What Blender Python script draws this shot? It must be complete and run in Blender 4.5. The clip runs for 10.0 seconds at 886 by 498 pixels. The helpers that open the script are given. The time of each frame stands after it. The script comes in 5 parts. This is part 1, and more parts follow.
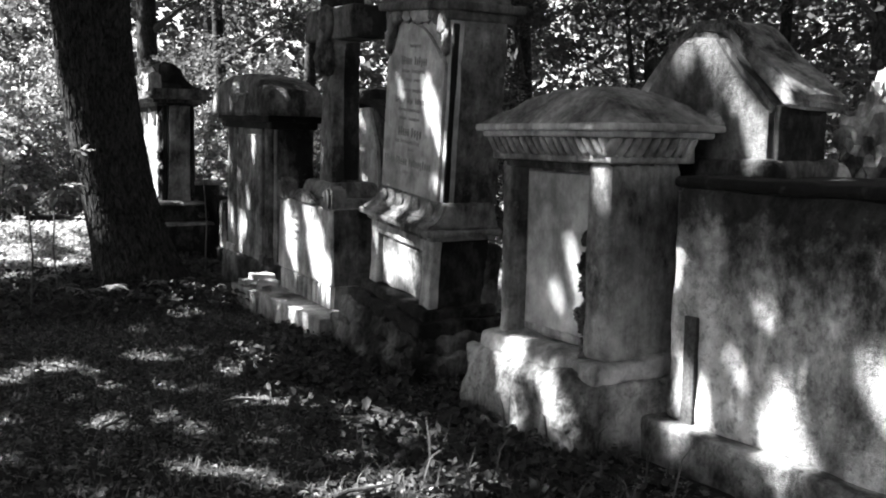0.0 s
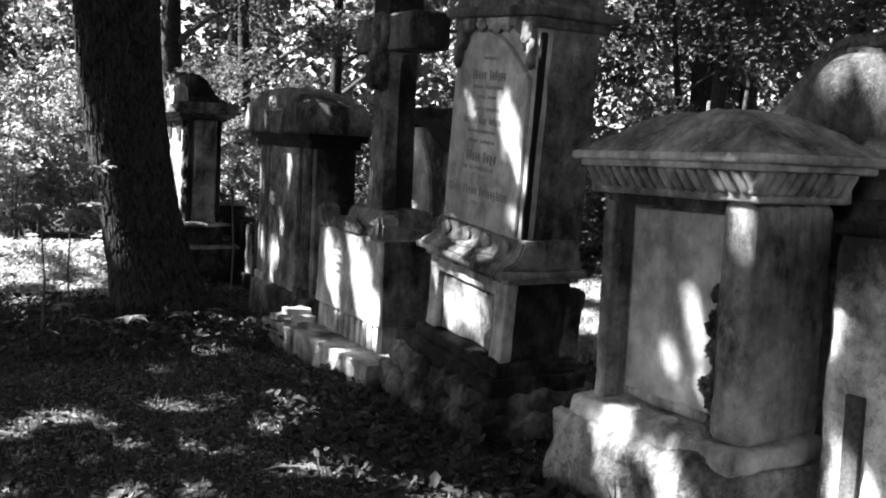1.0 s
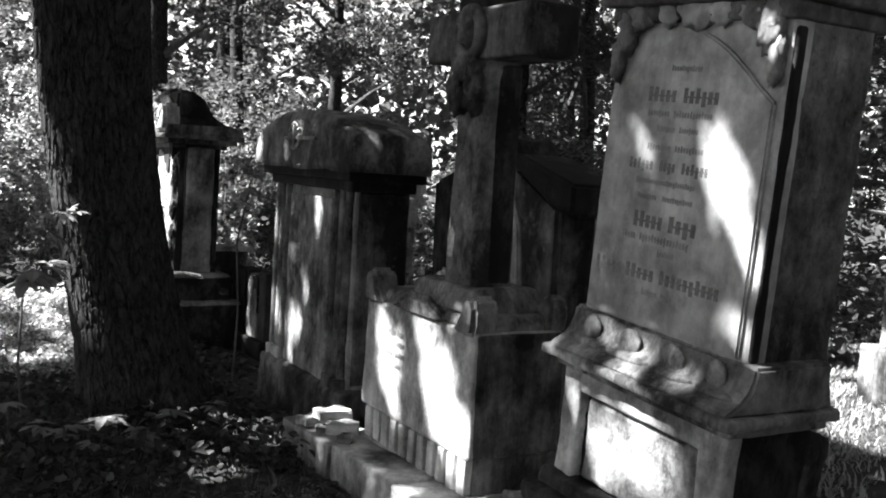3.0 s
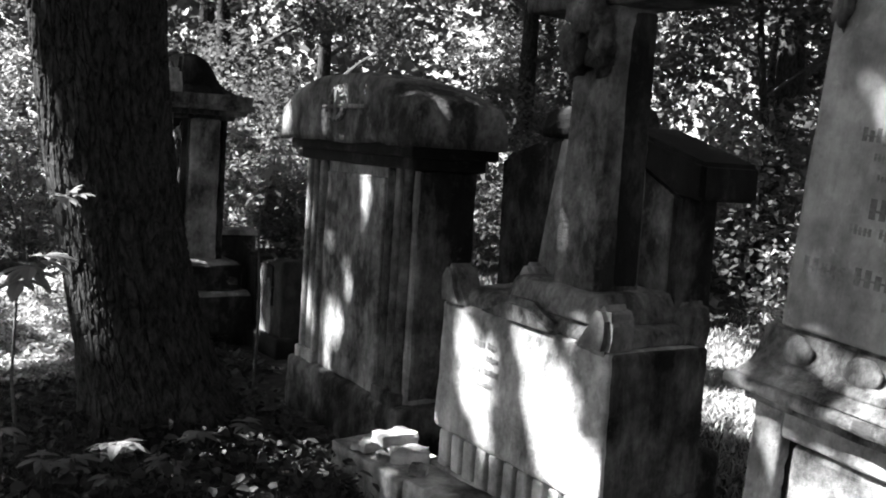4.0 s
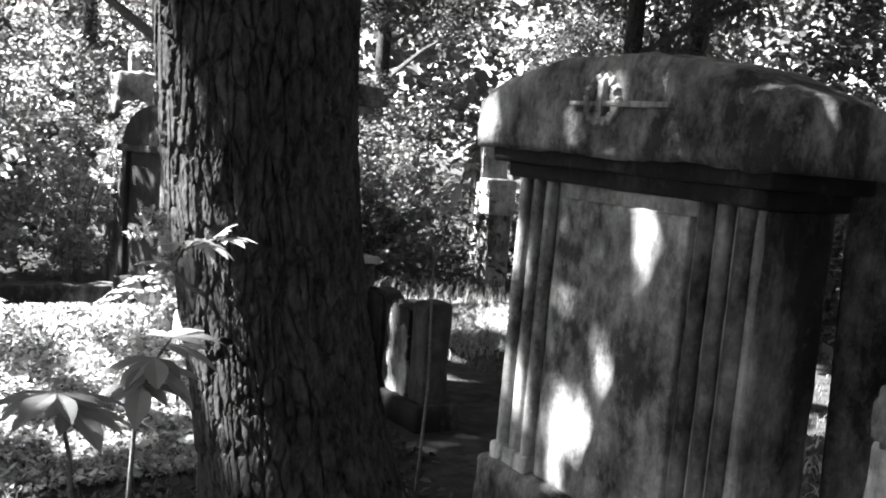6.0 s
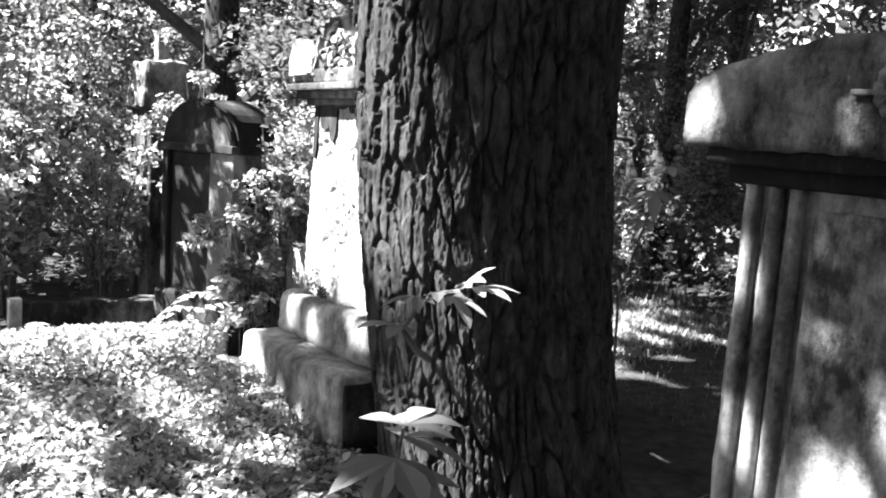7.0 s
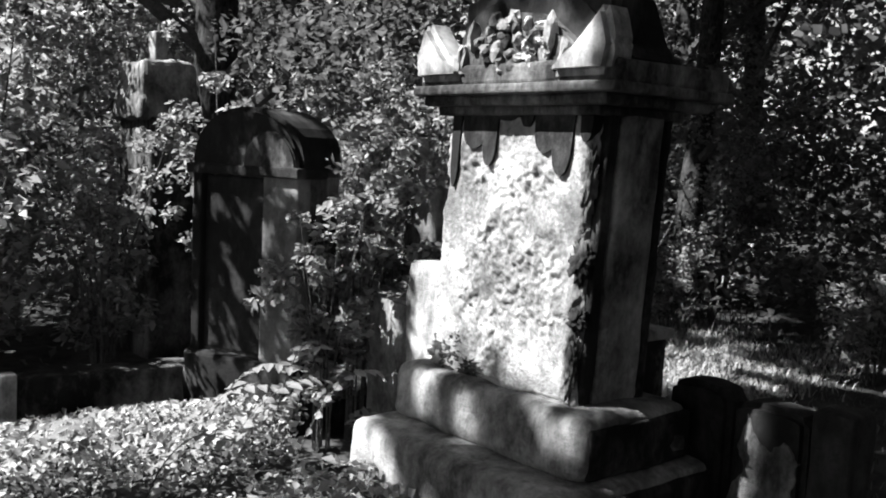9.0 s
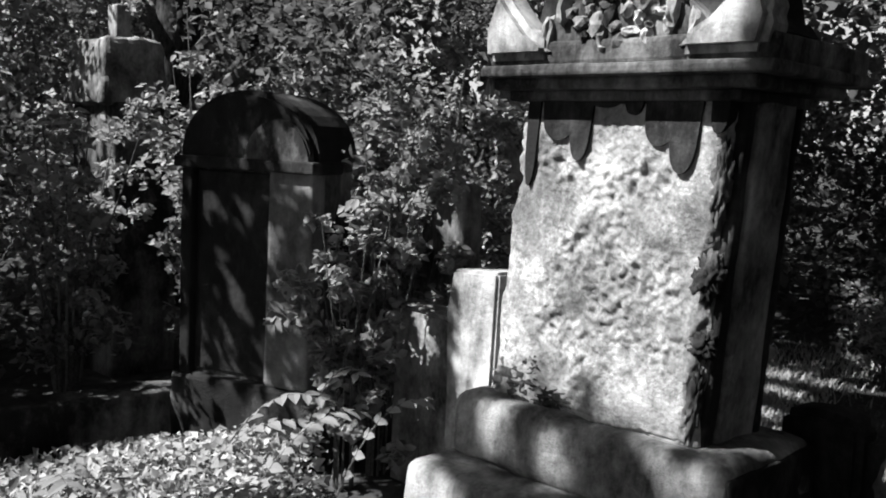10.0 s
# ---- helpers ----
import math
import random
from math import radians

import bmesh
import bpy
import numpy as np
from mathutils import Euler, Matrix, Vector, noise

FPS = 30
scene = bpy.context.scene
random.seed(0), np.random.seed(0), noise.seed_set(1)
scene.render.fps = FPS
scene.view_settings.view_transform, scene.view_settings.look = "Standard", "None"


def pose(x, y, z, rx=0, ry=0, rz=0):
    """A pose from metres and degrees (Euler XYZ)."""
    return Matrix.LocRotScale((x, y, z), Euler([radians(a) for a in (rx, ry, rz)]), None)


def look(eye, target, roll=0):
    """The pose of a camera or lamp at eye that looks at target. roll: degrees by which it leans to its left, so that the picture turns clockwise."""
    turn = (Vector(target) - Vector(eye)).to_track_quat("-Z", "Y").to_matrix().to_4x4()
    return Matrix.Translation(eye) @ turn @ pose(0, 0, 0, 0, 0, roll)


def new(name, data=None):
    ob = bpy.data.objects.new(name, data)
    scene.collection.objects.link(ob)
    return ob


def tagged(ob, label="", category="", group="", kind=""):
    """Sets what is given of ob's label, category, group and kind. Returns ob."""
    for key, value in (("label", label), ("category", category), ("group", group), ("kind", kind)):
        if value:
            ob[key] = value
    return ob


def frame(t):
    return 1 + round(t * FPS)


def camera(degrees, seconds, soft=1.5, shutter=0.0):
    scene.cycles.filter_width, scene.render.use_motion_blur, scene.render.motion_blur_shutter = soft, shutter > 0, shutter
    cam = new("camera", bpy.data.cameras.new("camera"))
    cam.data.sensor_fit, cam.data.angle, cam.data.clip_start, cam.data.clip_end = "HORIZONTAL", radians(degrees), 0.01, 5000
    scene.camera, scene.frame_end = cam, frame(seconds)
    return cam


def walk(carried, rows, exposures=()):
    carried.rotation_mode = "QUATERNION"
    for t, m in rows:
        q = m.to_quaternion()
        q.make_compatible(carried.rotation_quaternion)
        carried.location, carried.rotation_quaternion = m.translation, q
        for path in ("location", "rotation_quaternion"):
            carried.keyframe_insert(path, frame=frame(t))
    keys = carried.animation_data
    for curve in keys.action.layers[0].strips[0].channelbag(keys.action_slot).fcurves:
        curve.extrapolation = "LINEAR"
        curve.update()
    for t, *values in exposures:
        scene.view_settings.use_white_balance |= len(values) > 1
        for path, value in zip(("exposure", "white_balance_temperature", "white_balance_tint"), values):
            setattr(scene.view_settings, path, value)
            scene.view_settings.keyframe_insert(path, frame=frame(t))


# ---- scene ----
cam = camera(50.2, 10.0, soft=2.0)
METRES, EYE, TILT, LEAN, TURN = 11.0, 1.56, -6.5, -1.0, -30.0
ROWS = [
    (0.0, 0.0, 0.0, 0.0, 0.0, 0.0, -0.0),
    (0.5, -0.0174, 0.0422, 0.0058, 1.22, -0.3, 0.36),
    (1.0, -0.0346, 0.0788, 0.0113, 0.62, 1.25, -1.47),
    (1.5, -0.0509, 0.1204, 0.0235, -2.64, 3.01, -0.73),
    (2.0, -0.0626, 0.174, 0.032, 0.17, 3.34, -1.0),
    (3.5, -0.127, 0.3127, 0.0535, -1.48, 2.02, -2.5),
    (4.0, -0.1554, 0.3585, 0.0568, -2.74, 1.14, -1.85),
    (4.5, -0.1792, 0.4009, 0.0612, -3.97, 0.99, -1.41),
    (5.0, -0.2004, 0.4481, 0.0712, -2.57, 1.09, -3.47),
    (6.5, -0.2941, 0.5779, 0.0891, -2.77, 0.39, -2.26),
    (7.0, -0.3337, 0.6181, 0.0954, -3.75, -0.08, -1.87),
    (7.5, -0.3656, 0.6627, 0.1021, -2.89, 1.42, -1.37),
    (8.0, -0.3955, 0.6995, 0.1057, -5.39, 1.33, -0.98),
    (8.5, -0.4248, 0.7289, 0.1087, -8.21, -0.2, 0.6),
    (9.0, -0.4459, 0.7722, 0.1152, -9.43, 0.42, -0.64),
    (9.5, -0.4706, 0.8087, 0.1186, -12.71, 0.2, -1.28),
    (10.0, -0.4924, 0.8485, 0.1233, -14.56, -0.22, -0.19),
]
walk(cam, [(t, pose(0, 0, EYE, TILT, LEAN, TURN) @ pose(METRES * x, METRES * y, METRES * z, 90 + pitch, roll, yaw)) for t, x, y, z, yaw, pitch, roll in ROWS], exposures=[(0.0, 3.60), (2.0, 3.60), (4.5, 3.64), (5.2, 3.85), (6.3, 4.45), (7.0, 4.1), (7.5, 3.65), (8.0, 3.3), (8.5, 2.92), (9.2, 2.44), (10.0, 2.12)])

# ---- world, sun, exposure ----
SUN = Vector((-0.58, 0.335, 0.743)).normalized()
world = bpy.data.worlds.new("sky")
scene.world = world
world.use_nodes = True
wn, wl = world.node_tree.nodes, world.node_tree.links
sky = wn.new("ShaderNodeTexSky")
sky.sky_type, sky.sun_disc = "NISHITA", False
sky.sun_elevation = math.asin(SUN.z)
sky.sun_rotation = math.atan2(SUN.x, SUN.y)
grey = wn.new("ShaderNodeRGBToBW")
wl.new(sky.outputs[0], grey.inputs[0])
wl.new(grey.outputs[0], wn["Background"].inputs[0])
wn["Background"].inputs[1].default_value = 0.038
sun = new("sun", bpy.data.lights.new("sun", "SUN"))
sun.data.energy, sun.data.angle = 3.8, radians(0.6)
sun.matrix_world = look(SUN * 40, (0, 0, 0))


# ---- materials (the film is black and white) ----
def g(v):
    return (v, v, v, 1)


def nodes_of(name):
    m = bpy.data.materials.new(name)
    m.use_nodes = True
    n, l = m.node_tree.nodes, m.node_tree.links
    return m, n, l, n["Principled BSDF"]


def noise_node(n, l, coord, scale, detail=4, rough=0.6, stretch=(1, 1, 1)):
    mp = n.new("ShaderNodeMapping")
    mp.inputs["Scale"].default_value = stretch
    l.new(coord, mp.inputs[0])
    t = n.new("ShaderNodeTexNoise")
    t.inputs["Scale"].default_value = scale
    t.inputs["Detail"].default_value = detail
    t.inputs["Roughness"].default_value = rough
    l.new(mp.outputs[0], t.inputs["Vector"])
    return t.outputs["Fac"]


def ramp(n, l, fac, *stops):
    r = n.new("ShaderNodeValToRGB")
    while len(r.color_ramp.elements) < len(stops):
        r.color_ramp.elements.new(0.5)
    for e, (p, v) in zip(r.color_ramp.elements, stops):
        e.position, e.color = p, g(v)
    l.new(fac, r.inputs[0])
    return r.outputs[0]


def blend(n, l, kind, a, b, fac=1.0):
    m = n.new("ShaderNodeMixRGB")
    m.blend_type = kind
    m.inputs[0].default_value = fac
    l.new(a, m.inputs[1])
    l.new(b, m.inputs[2])
    return m.outputs[0]


def crusted(n, l, fac):
    r = n.new("ShaderNodeMapRange")
    for i, v in enumerate((1.0, 1.45, 1.0, 0.10)):
        r.inputs[i + 1].default_value = v
    l.new(fac, r.inputs[0])
    return r.outputs[0]


def stone(name, light, dark, crust, streak=0.5, pits=0.3, rough=0.9, bump=0.5, grain=34, cap=None, blotch=0.0):
    """Weathered stone: base tone, soot crust (0 to 1: how much of it), rain streaks, pits."""
    m, n, l, p = nodes_of(name)
    co = n.new("ShaderNodeTexCoord").outputs["Object"]
    base = ramp(n, l, noise_node(n, l, co, 5.0, 6), (0.34, light * 0.50), (0.64, light * 1.15))
    soot = ramp(n, l, noise_node(n, l, co, 2.3, 9, 0.72, (1, 1, 0.6)), (0.24 + 0.34 * crust, dark / light), (0.45 + 0.34 * crust, 1.0))
    tone = ramp(n, l, noise_node(n, l, co, 1.1, 3), (0.36, 0.55), (0.62, 1.08))
    col = blend(n, l, "MULTIPLY", blend(n, l, "MULTIPLY", base, soot), tone, 0.8)
    rain = ramp(n, l, noise_node(n, l, co, 7.0, 7, 0.68, (1, 1, 0.10)), (0.38, 0.30), (0.54, 1.0))
    col = blend(n, l, "MULTIPLY", col, rain, streak)
    spots = ramp(n, l, noise_node(n, l, co, grain, 6, 0.75), (0.36, 0.30), (0.5, 1.0))
    col = blend(n, l, "MULTIPLY", col, spots, pits)
    lichen = ramp(n, l, noise_node(n, l, co, 9, 8, 0.75), (0.60, 0.0), (0.72, light * 0.55))
    col = blend(n, l, "ADD", col, lichen, 0.5)
    if blotch:
        # patches where the skin has flaked off and the pitted core shows
        both = n.new("ShaderNodeMath")
        both.operation = "MULTIPLY_ADD"
        both.inputs[1].default_value = 0.42
        l.new(noise_node(n, l, co, 42, 4, 0.65), both.inputs[0])
        l.new(noise_node(n, l, co, 2.1, 8, 0.60), both.inputs[2])
        col = blend(n, l, "MULTIPLY", col, ramp(n, l, both.outputs[0], (0.66, 1.0), (0.80, 0.25)), blotch)
    if cap:
        # black crust that creeps down from the top with a ragged edge
        sep = n.new("ShaderNodeSeparateXYZ")
        l.new(co, sep.inputs[0])
        z = n.new("ShaderNodeMapRange")
        z.inputs[1].default_value, z.inputs[2].default_value = cap
        l.new(sep.outputs[2], z.inputs[0])
        mix = n.new("ShaderNodeMath")
        mix.operation = "MULTIPLY_ADD"
        mix.inputs[1].default_value = 1.5
        l.new(noise_node(n, l, co, 3.2, 10, 0.72), mix.inputs[0])
        l.new(z.outputs[0], mix.inputs[2])
        col = blend(n, l, "MULTIPLY", col, crusted(n, l, mix.outputs[0]))
    l.new(col, p.inputs["Base Color"])
    p.inputs["Roughness"].default_value = rough
    p.inputs["Specular IOR Level"].default_value = 0.2
    b = n.new("ShaderNodeBump")
    b.inputs["Strength"].default_value = bump
    b.inputs["Distance"].default_value = 0.012
    l.new(blend(n, l, "ADD", noise_node(n, l, co, 60, 6, 0.7), noise_node(n, l, co, 14, 4), 1.0), b.inputs["Height"])
    l.new(b.outputs[0], p.inputs["Normal"])
    return m


def leafy(name, light, dark, glow=0.45, rough=0.6):
    """Leaves: a tone for each leaf, with light coming through the blade."""
    m, n, l, p = nodes_of(name)
    rnd = n.new("ShaderNodeNewGeometry").outputs["Random Per Island"]
    col = ramp(n, l, rnd, (0.0, dark), (1.0, light))
    l.new(col, p.inputs["Base Color"])
    p.inputs["Roughness"].default_value = rough
    p.inputs["Specular IOR Level"].default_value = 0.2
    tr = n.new("ShaderNodeBsdfTranslucent")
    l.new(col, tr.inputs[0])
    mix = n.new("ShaderNodeMixShader")
    mix.inputs[0].default_value = glow
    l.new(p.outputs[0], mix.inputs[1])
    l.new(tr.outputs[0], mix.inputs[2])
    l.new(mix.outputs[0], n["Material Output"].inputs[0])
    return m


def plain(name, light, dark, scale=20, rough=0.8, bump=0.3, stretch=(1, 1, 1), lo=0.3, hi=0.7):
    m, n, l, p = nodes_of(name)
    co = n.new("ShaderNodeTexCoord").outputs["Object"]
    f = noise_node(n, l, co, scale, 6, 0.65, stretch)
    col = blend(n, l, "MULTIPLY", ramp(n, l, f, (lo, dark), (hi, light)), ramp(n, l, noise_node(n, l, co, scale * 0.17, 4), (0.3, 0.6), (0.7, 1.1)))
    l.new(col, p.inputs["Base Color"])
    p.inputs["Roughness"].default_value = rough
    p.inputs["Specular IOR Level"].default_value = 0.08
    b = n.new("ShaderNodeBump")
    b.inputs["Strength"].default_value = bump
    b.inputs["Distance"].default_value = 0.01
    l.new(f, b.inputs["Height"])
    l.new(b.outputs[0], p.inputs["Normal"])
    return m


STONE = stone("sandstone", 0.52, 0.05, 0.42)
PALE = stone("pale_sandstone", 0.60, 0.10, 0.25, streak=0.45)
GREY = stone("dull_grey_stone", 0.22, 0.06, 0.3)
MID = stone("grey_sandstone", 0.43, 0.05, 0.40, streak=0.5)
# the next two serve crusted stone and also shade put in as colour
SOOT_SHADE = stone("soot_and_shade_sandstone", 0.27, 0.022, 0.62, streak=0.7)
BLACK = stone("black_crust_and_shade_stone", 0.12, 0.014, 0.8, streak=0.6)
ROUGH = stone("rough_sandstone", 0.46, 0.045, 0.42, streak=0.3, pits=0.7, bump=1.0, grain=22)
PLAQUE = stone("grey_marble", 0.52, 0.22, 0.2, streak=0.35, pits=0.15, rough=0.6, bump=0.2)
TABLET = stone("pitted_limestone", 0.50, 0.12, 0.10, streak=0.25, pits=0.30, bump=0.9, grain=20, blotch=0.75)
CHEST = stone("crusted_rough_sandstone", 0.84, 0.08, 0.34, streak=0.15, pits=0.75, bump=1.0, grain=15, cap=(0.74, 1.42))
LID = stone("sooty_lid_stone", 0.34, 0.03, 0.52, streak=0.35, pits=0.5, bump=0.8, grain=28)
SLATE = stone("dark_slate_stone", 0.065, 0.014, 0.6, streak=0.5)
LICHEN = stone("lichened_roof_stone", 0.44, 0.06, 0.45, streak=0.1, pits=0.5, bump=0.9, grain=26)
ROOF = stone("mottled_roof_stone", 0.46, 0.02, 0.56, streak=0.0, pits=0.6, bump=1.0, grain=14)
GABLE = stone("sooty_rough_sandstone", 0.27, 0.04, 0.50, streak=0.3, pits=0.5, bump=0.9, grain=24)
STREAKY = stone("streaked_limestone", 0.36, 0.05, 0.48, streak=0.6, pits=0.4, bump=0.7)
INK = plain("worn_dark_lettering", 0.22, 0.11, 60)
FAINT = plain("faint_worn_lettering", 0.26, 0.16, 60)
IRON = plain("rusty_iron", 0.11, 0.04, 50, 0.7)
BARK = plain("furrowed_bark", 0.070, 0.004, 34, 1.0, 1.0, (1, 1, 0.4))
TWIG = plain("grey_twig_bark", 0.14, 0.05, 60, 0.9)
SOIL = plain("dark_woodland_soil", 0.060, 0.016, 9, 1.0, 0.8)
RUBBLE = stone("broken_brick_and_mortar", 0.5, 0.15, 0.15, streak=0.1)
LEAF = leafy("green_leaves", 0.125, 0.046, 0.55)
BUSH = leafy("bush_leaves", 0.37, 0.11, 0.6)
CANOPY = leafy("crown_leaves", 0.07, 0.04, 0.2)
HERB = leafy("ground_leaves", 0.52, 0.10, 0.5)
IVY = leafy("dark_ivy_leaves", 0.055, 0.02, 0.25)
LITTER = leafy("dry_fallen_leaves", 0.085, 0.03, 0.1, 0.8)
CRUMB = leafy("dry_leaf_crumbs", 0.24, 0.04, 0.1, 0.8)
GRASS = leafy("grass_blades", 0.14, 0.04, 0.35)
SUN_GRASS = leafy("sun_pale_grass", 0.34, 0.18, 0.35)
BIGLEAF = leafy("horse_chestnut_leaves", 0.24, 0.13, 0.45)


# ---- building tools ----
RNG = np.random.default_rng(7)


def thing(name, x, y, z=0, lean=0.0, tip=0.0, turn=0.0, label="", category="", group=""):
    """The Empty at a thing's foot. lean: degrees towards -y, tip: degrees towards +x."""
    e = new(name)
    e.empty_display_size = 0.2
    e.matrix_basis = pose(x, y, z, lean, tip, turn)
    return tagged(e, label, category, group)


def part(name, bm, material, parent=None, label="", smooth=False):
    me = bpy.data.meshes.new(name)
    bm.to_mesh(me)
    bm.free()
    me.materials.append(material)
    if smooth:
        me.polygons.foreach_set("use_smooth", [True] * len(me.polygons))
    ob = new(name, me)
    if parent:
        ob.parent = parent
    if label:
        ob["label"] = label
    return ob


def join(*bms):
    out = bms[0]
    for b in bms[1:]:
        me = bpy.data.meshes.new("tmp")
        b.to_mesh(me)
        out.from_mesh(me)
        bpy.data.meshes.remove(me)
        b.free()
    return out


def rbox(x0, x1, y0, y1, z0, z1, r=0.015, res=0.08, amp=0.004, tx=0.0, ty=0.0, freq=5.0):
    """A worn block: rounded edges, a slightly uneven face; tx, ty: how far each side draws in at the top."""
    lo, hi = np.array([x0, y0, z0], float), np.array([x1, y1, z1], float)
    size = hi - lo
    r = min(r, size.min() * 0.45)
    n = [max(2, int(math.ceil(s / res))) for s in size]

    def steps(k):
        s = size[k]
        inner = np.linspace(r, s - r, n[k] + 1)
        return np.concatenate([[0, r * 0.35], inner, [s - r * 0.35, s]])

    bm = bmesh.new()
    off = Vector((x0 * 3.1 + 7, y0 * 2.3, z0 * 1.7))
    cache = {}

    def vert(p):
        key = (round(p[0], 5), round(p[1], 5), round(p[2], 5))
        if key in cache:
            return cache[key]
        q = np.clip(p, r, size - r)
        d = p - q
        ln = np.linalg.norm(d)
        s = q + d / ln * r if ln > 1e-9 else p
        w = Vector(lo + s)
        k = (s[2] / size[2])
        cx, cy = (x0 + x1) / 2, (y0 + y1) / 2
        fx, fy = 1 - 2 * tx * k / size[0], 1 - 2 * ty * k / size[1]
        w.x, w.y = cx + (w.x - cx) * fx, cy + (w.y - cy) * fy
        if amp:
            a = noise.noise((w + off) * freq) * amp + noise.noise((w + off) * freq * 4) * amp * 0.4
            nn = Vector(d / ln) if ln > 1e-9 else Vector((0, 0, 1))
            w += nn * a
        cache[key] = bm.verts.new(w)
        return cache[key]

    for ax in range(3):
        u, v = [(1, 2), (2, 0), (0, 1)][ax]
        su, sv = steps(u), steps(v)
        for side in (0, 1):
            grid = []
            for a in su:
                row = []
                for b in sv:
                    p = np.zeros(3)
                    p[ax], p[u], p[v] = size[ax] * side, a, b
                    row.append(vert(p))
                grid.append(row)
            for i in range(len(su) - 1):
                for j in range(len(sv) - 1):
                    f = [grid[i][j], grid[i + 1][j], grid[i + 1][j + 1], grid[i][j + 1]]
                    if not side:
                        f.reverse()
                    f = list(dict.fromkeys(f))
                    if len(f) > 2:
                        bm.faces.new(f)
    return bm


def prism(outline, x0, x1):
    """An outline of (y, z) points, counter-clockwise seen from the front (-x), pushed from x0 to x1."""
    bm = bmesh.new()
    a = [bm.verts.new((x0, y, z)) for y, z in outline]
    b = [bm.verts.new((x1, y, z)) for y, z in outline]
    bm.faces.new(a)
    bm.faces.new(b[::-1])
    for i in range(len(a)):
        j = (i + 1) % len(a)
        bm.faces.new((a[j], a[i], b[i], b[j]))
    bmesh.ops.recalc_face_normals(bm, faces=bm.faces)
    return bm


def softened(bm, width, segs=2):
    bmesh.ops.bevel(bm, geom=[e for e in bm.edges if e.calc_face_angle(0) > 0.5], offset=width, segments=segs, affect="EDGES", clamp_overlap=True)
    return bm


def slab(outline, x0, x1, bevel=0.015):
    return softened(prism(outline, x0, x1), bevel)


def profile(outline, y0, y1):
    """An outline of (x, z) points pushed along y."""
    bm = prism(outline, y0, y1)
    for v in bm.verts:
        v.co = Vector((v.co.y, v.co.x, v.co.z))
    bmesh.ops.recalc_face_normals(bm, faces=bm.faces)
    return bm


def blob(x, y, z, rx, ry, rz, amp=0.15, sub=3, freq=6.0):
    bm = bmesh.new()
    bmesh.ops.create_icosphere(bm, subdivisions=sub, radius=1)
    for v in bm.verts:
        k = 1 + amp * noise.noise(v.co * freq * 0.4 + Vector((x * 3, y * 5, z * 7)))
        v.co = Vector((x + v.co.x * rx * k, y + v.co.y * ry * k, z + v.co.z * rz * k))
    return bm


def tube(bm, pts, radii, seg=7):
    """A tapering round limb through the points."""
    rings, u = [], None
    for i, p in enumerate(pts):
        d = (Vector(pts[min(i + 1, len(pts) - 1)]) - Vector(pts[max(i - 1, 0)])).normalized()
        u = d.orthogonal() if u is None else u - d * u.dot(d)
        u.normalize()
        w = d.cross(u)
        rings.append([bm.verts.new(Vector(p) + (u * math.cos(a) + w * math.sin(a)) * radii[i]) for a in [2 * math.pi * k / seg for k in range(seg)]])
    for a, b in zip(rings, rings[1:]):
        for k in range(seg):
            bm.faces.new((a[k], a[(k + 1) % seg], b[(k + 1) % seg], b[k]))
    bm.faces.new(rings[0][::-1])
    bm.faces.new(rings[-1])
    return bm


def wave_arch(half, z0, z1, n=14, power=2.0):
    """An arched outline from -half to half, rising from z0 to z1."""
    return [(half * math.cos(a), z0 + (z1 - z0) * math.sin(a) ** (2 / power)) for a in [math.pi * k / n for k in range(n + 1)]]


def mesh_of(name, verts, faces, material):
    """A mesh of triangles from arrays."""
    me = bpy.data.meshes.new(name)
    me.vertices.add(len(verts))
    me.vertices.foreach_set("co", np.asarray(verts, np.float32).ravel())
    me.loops.add(len(faces) * 3)
    me.loops.foreach_set("vertex_index", np.asarray(faces, np.int32).ravel())
    me.polygons.add(len(faces))
    me.polygons.foreach_set("loop_start", np.arange(0, len(faces) * 3, 3, dtype=np.int32))
    me.update(calc_edges=True)
    me.materials.append(material)
    return me


def leaf_object(name, v, f, material, parent, label):
    ob = new(name, mesh_of(name, v, f, material))
    if parent:
        ob.parent = parent
    if label:
        ob["label"] = label
    return ob


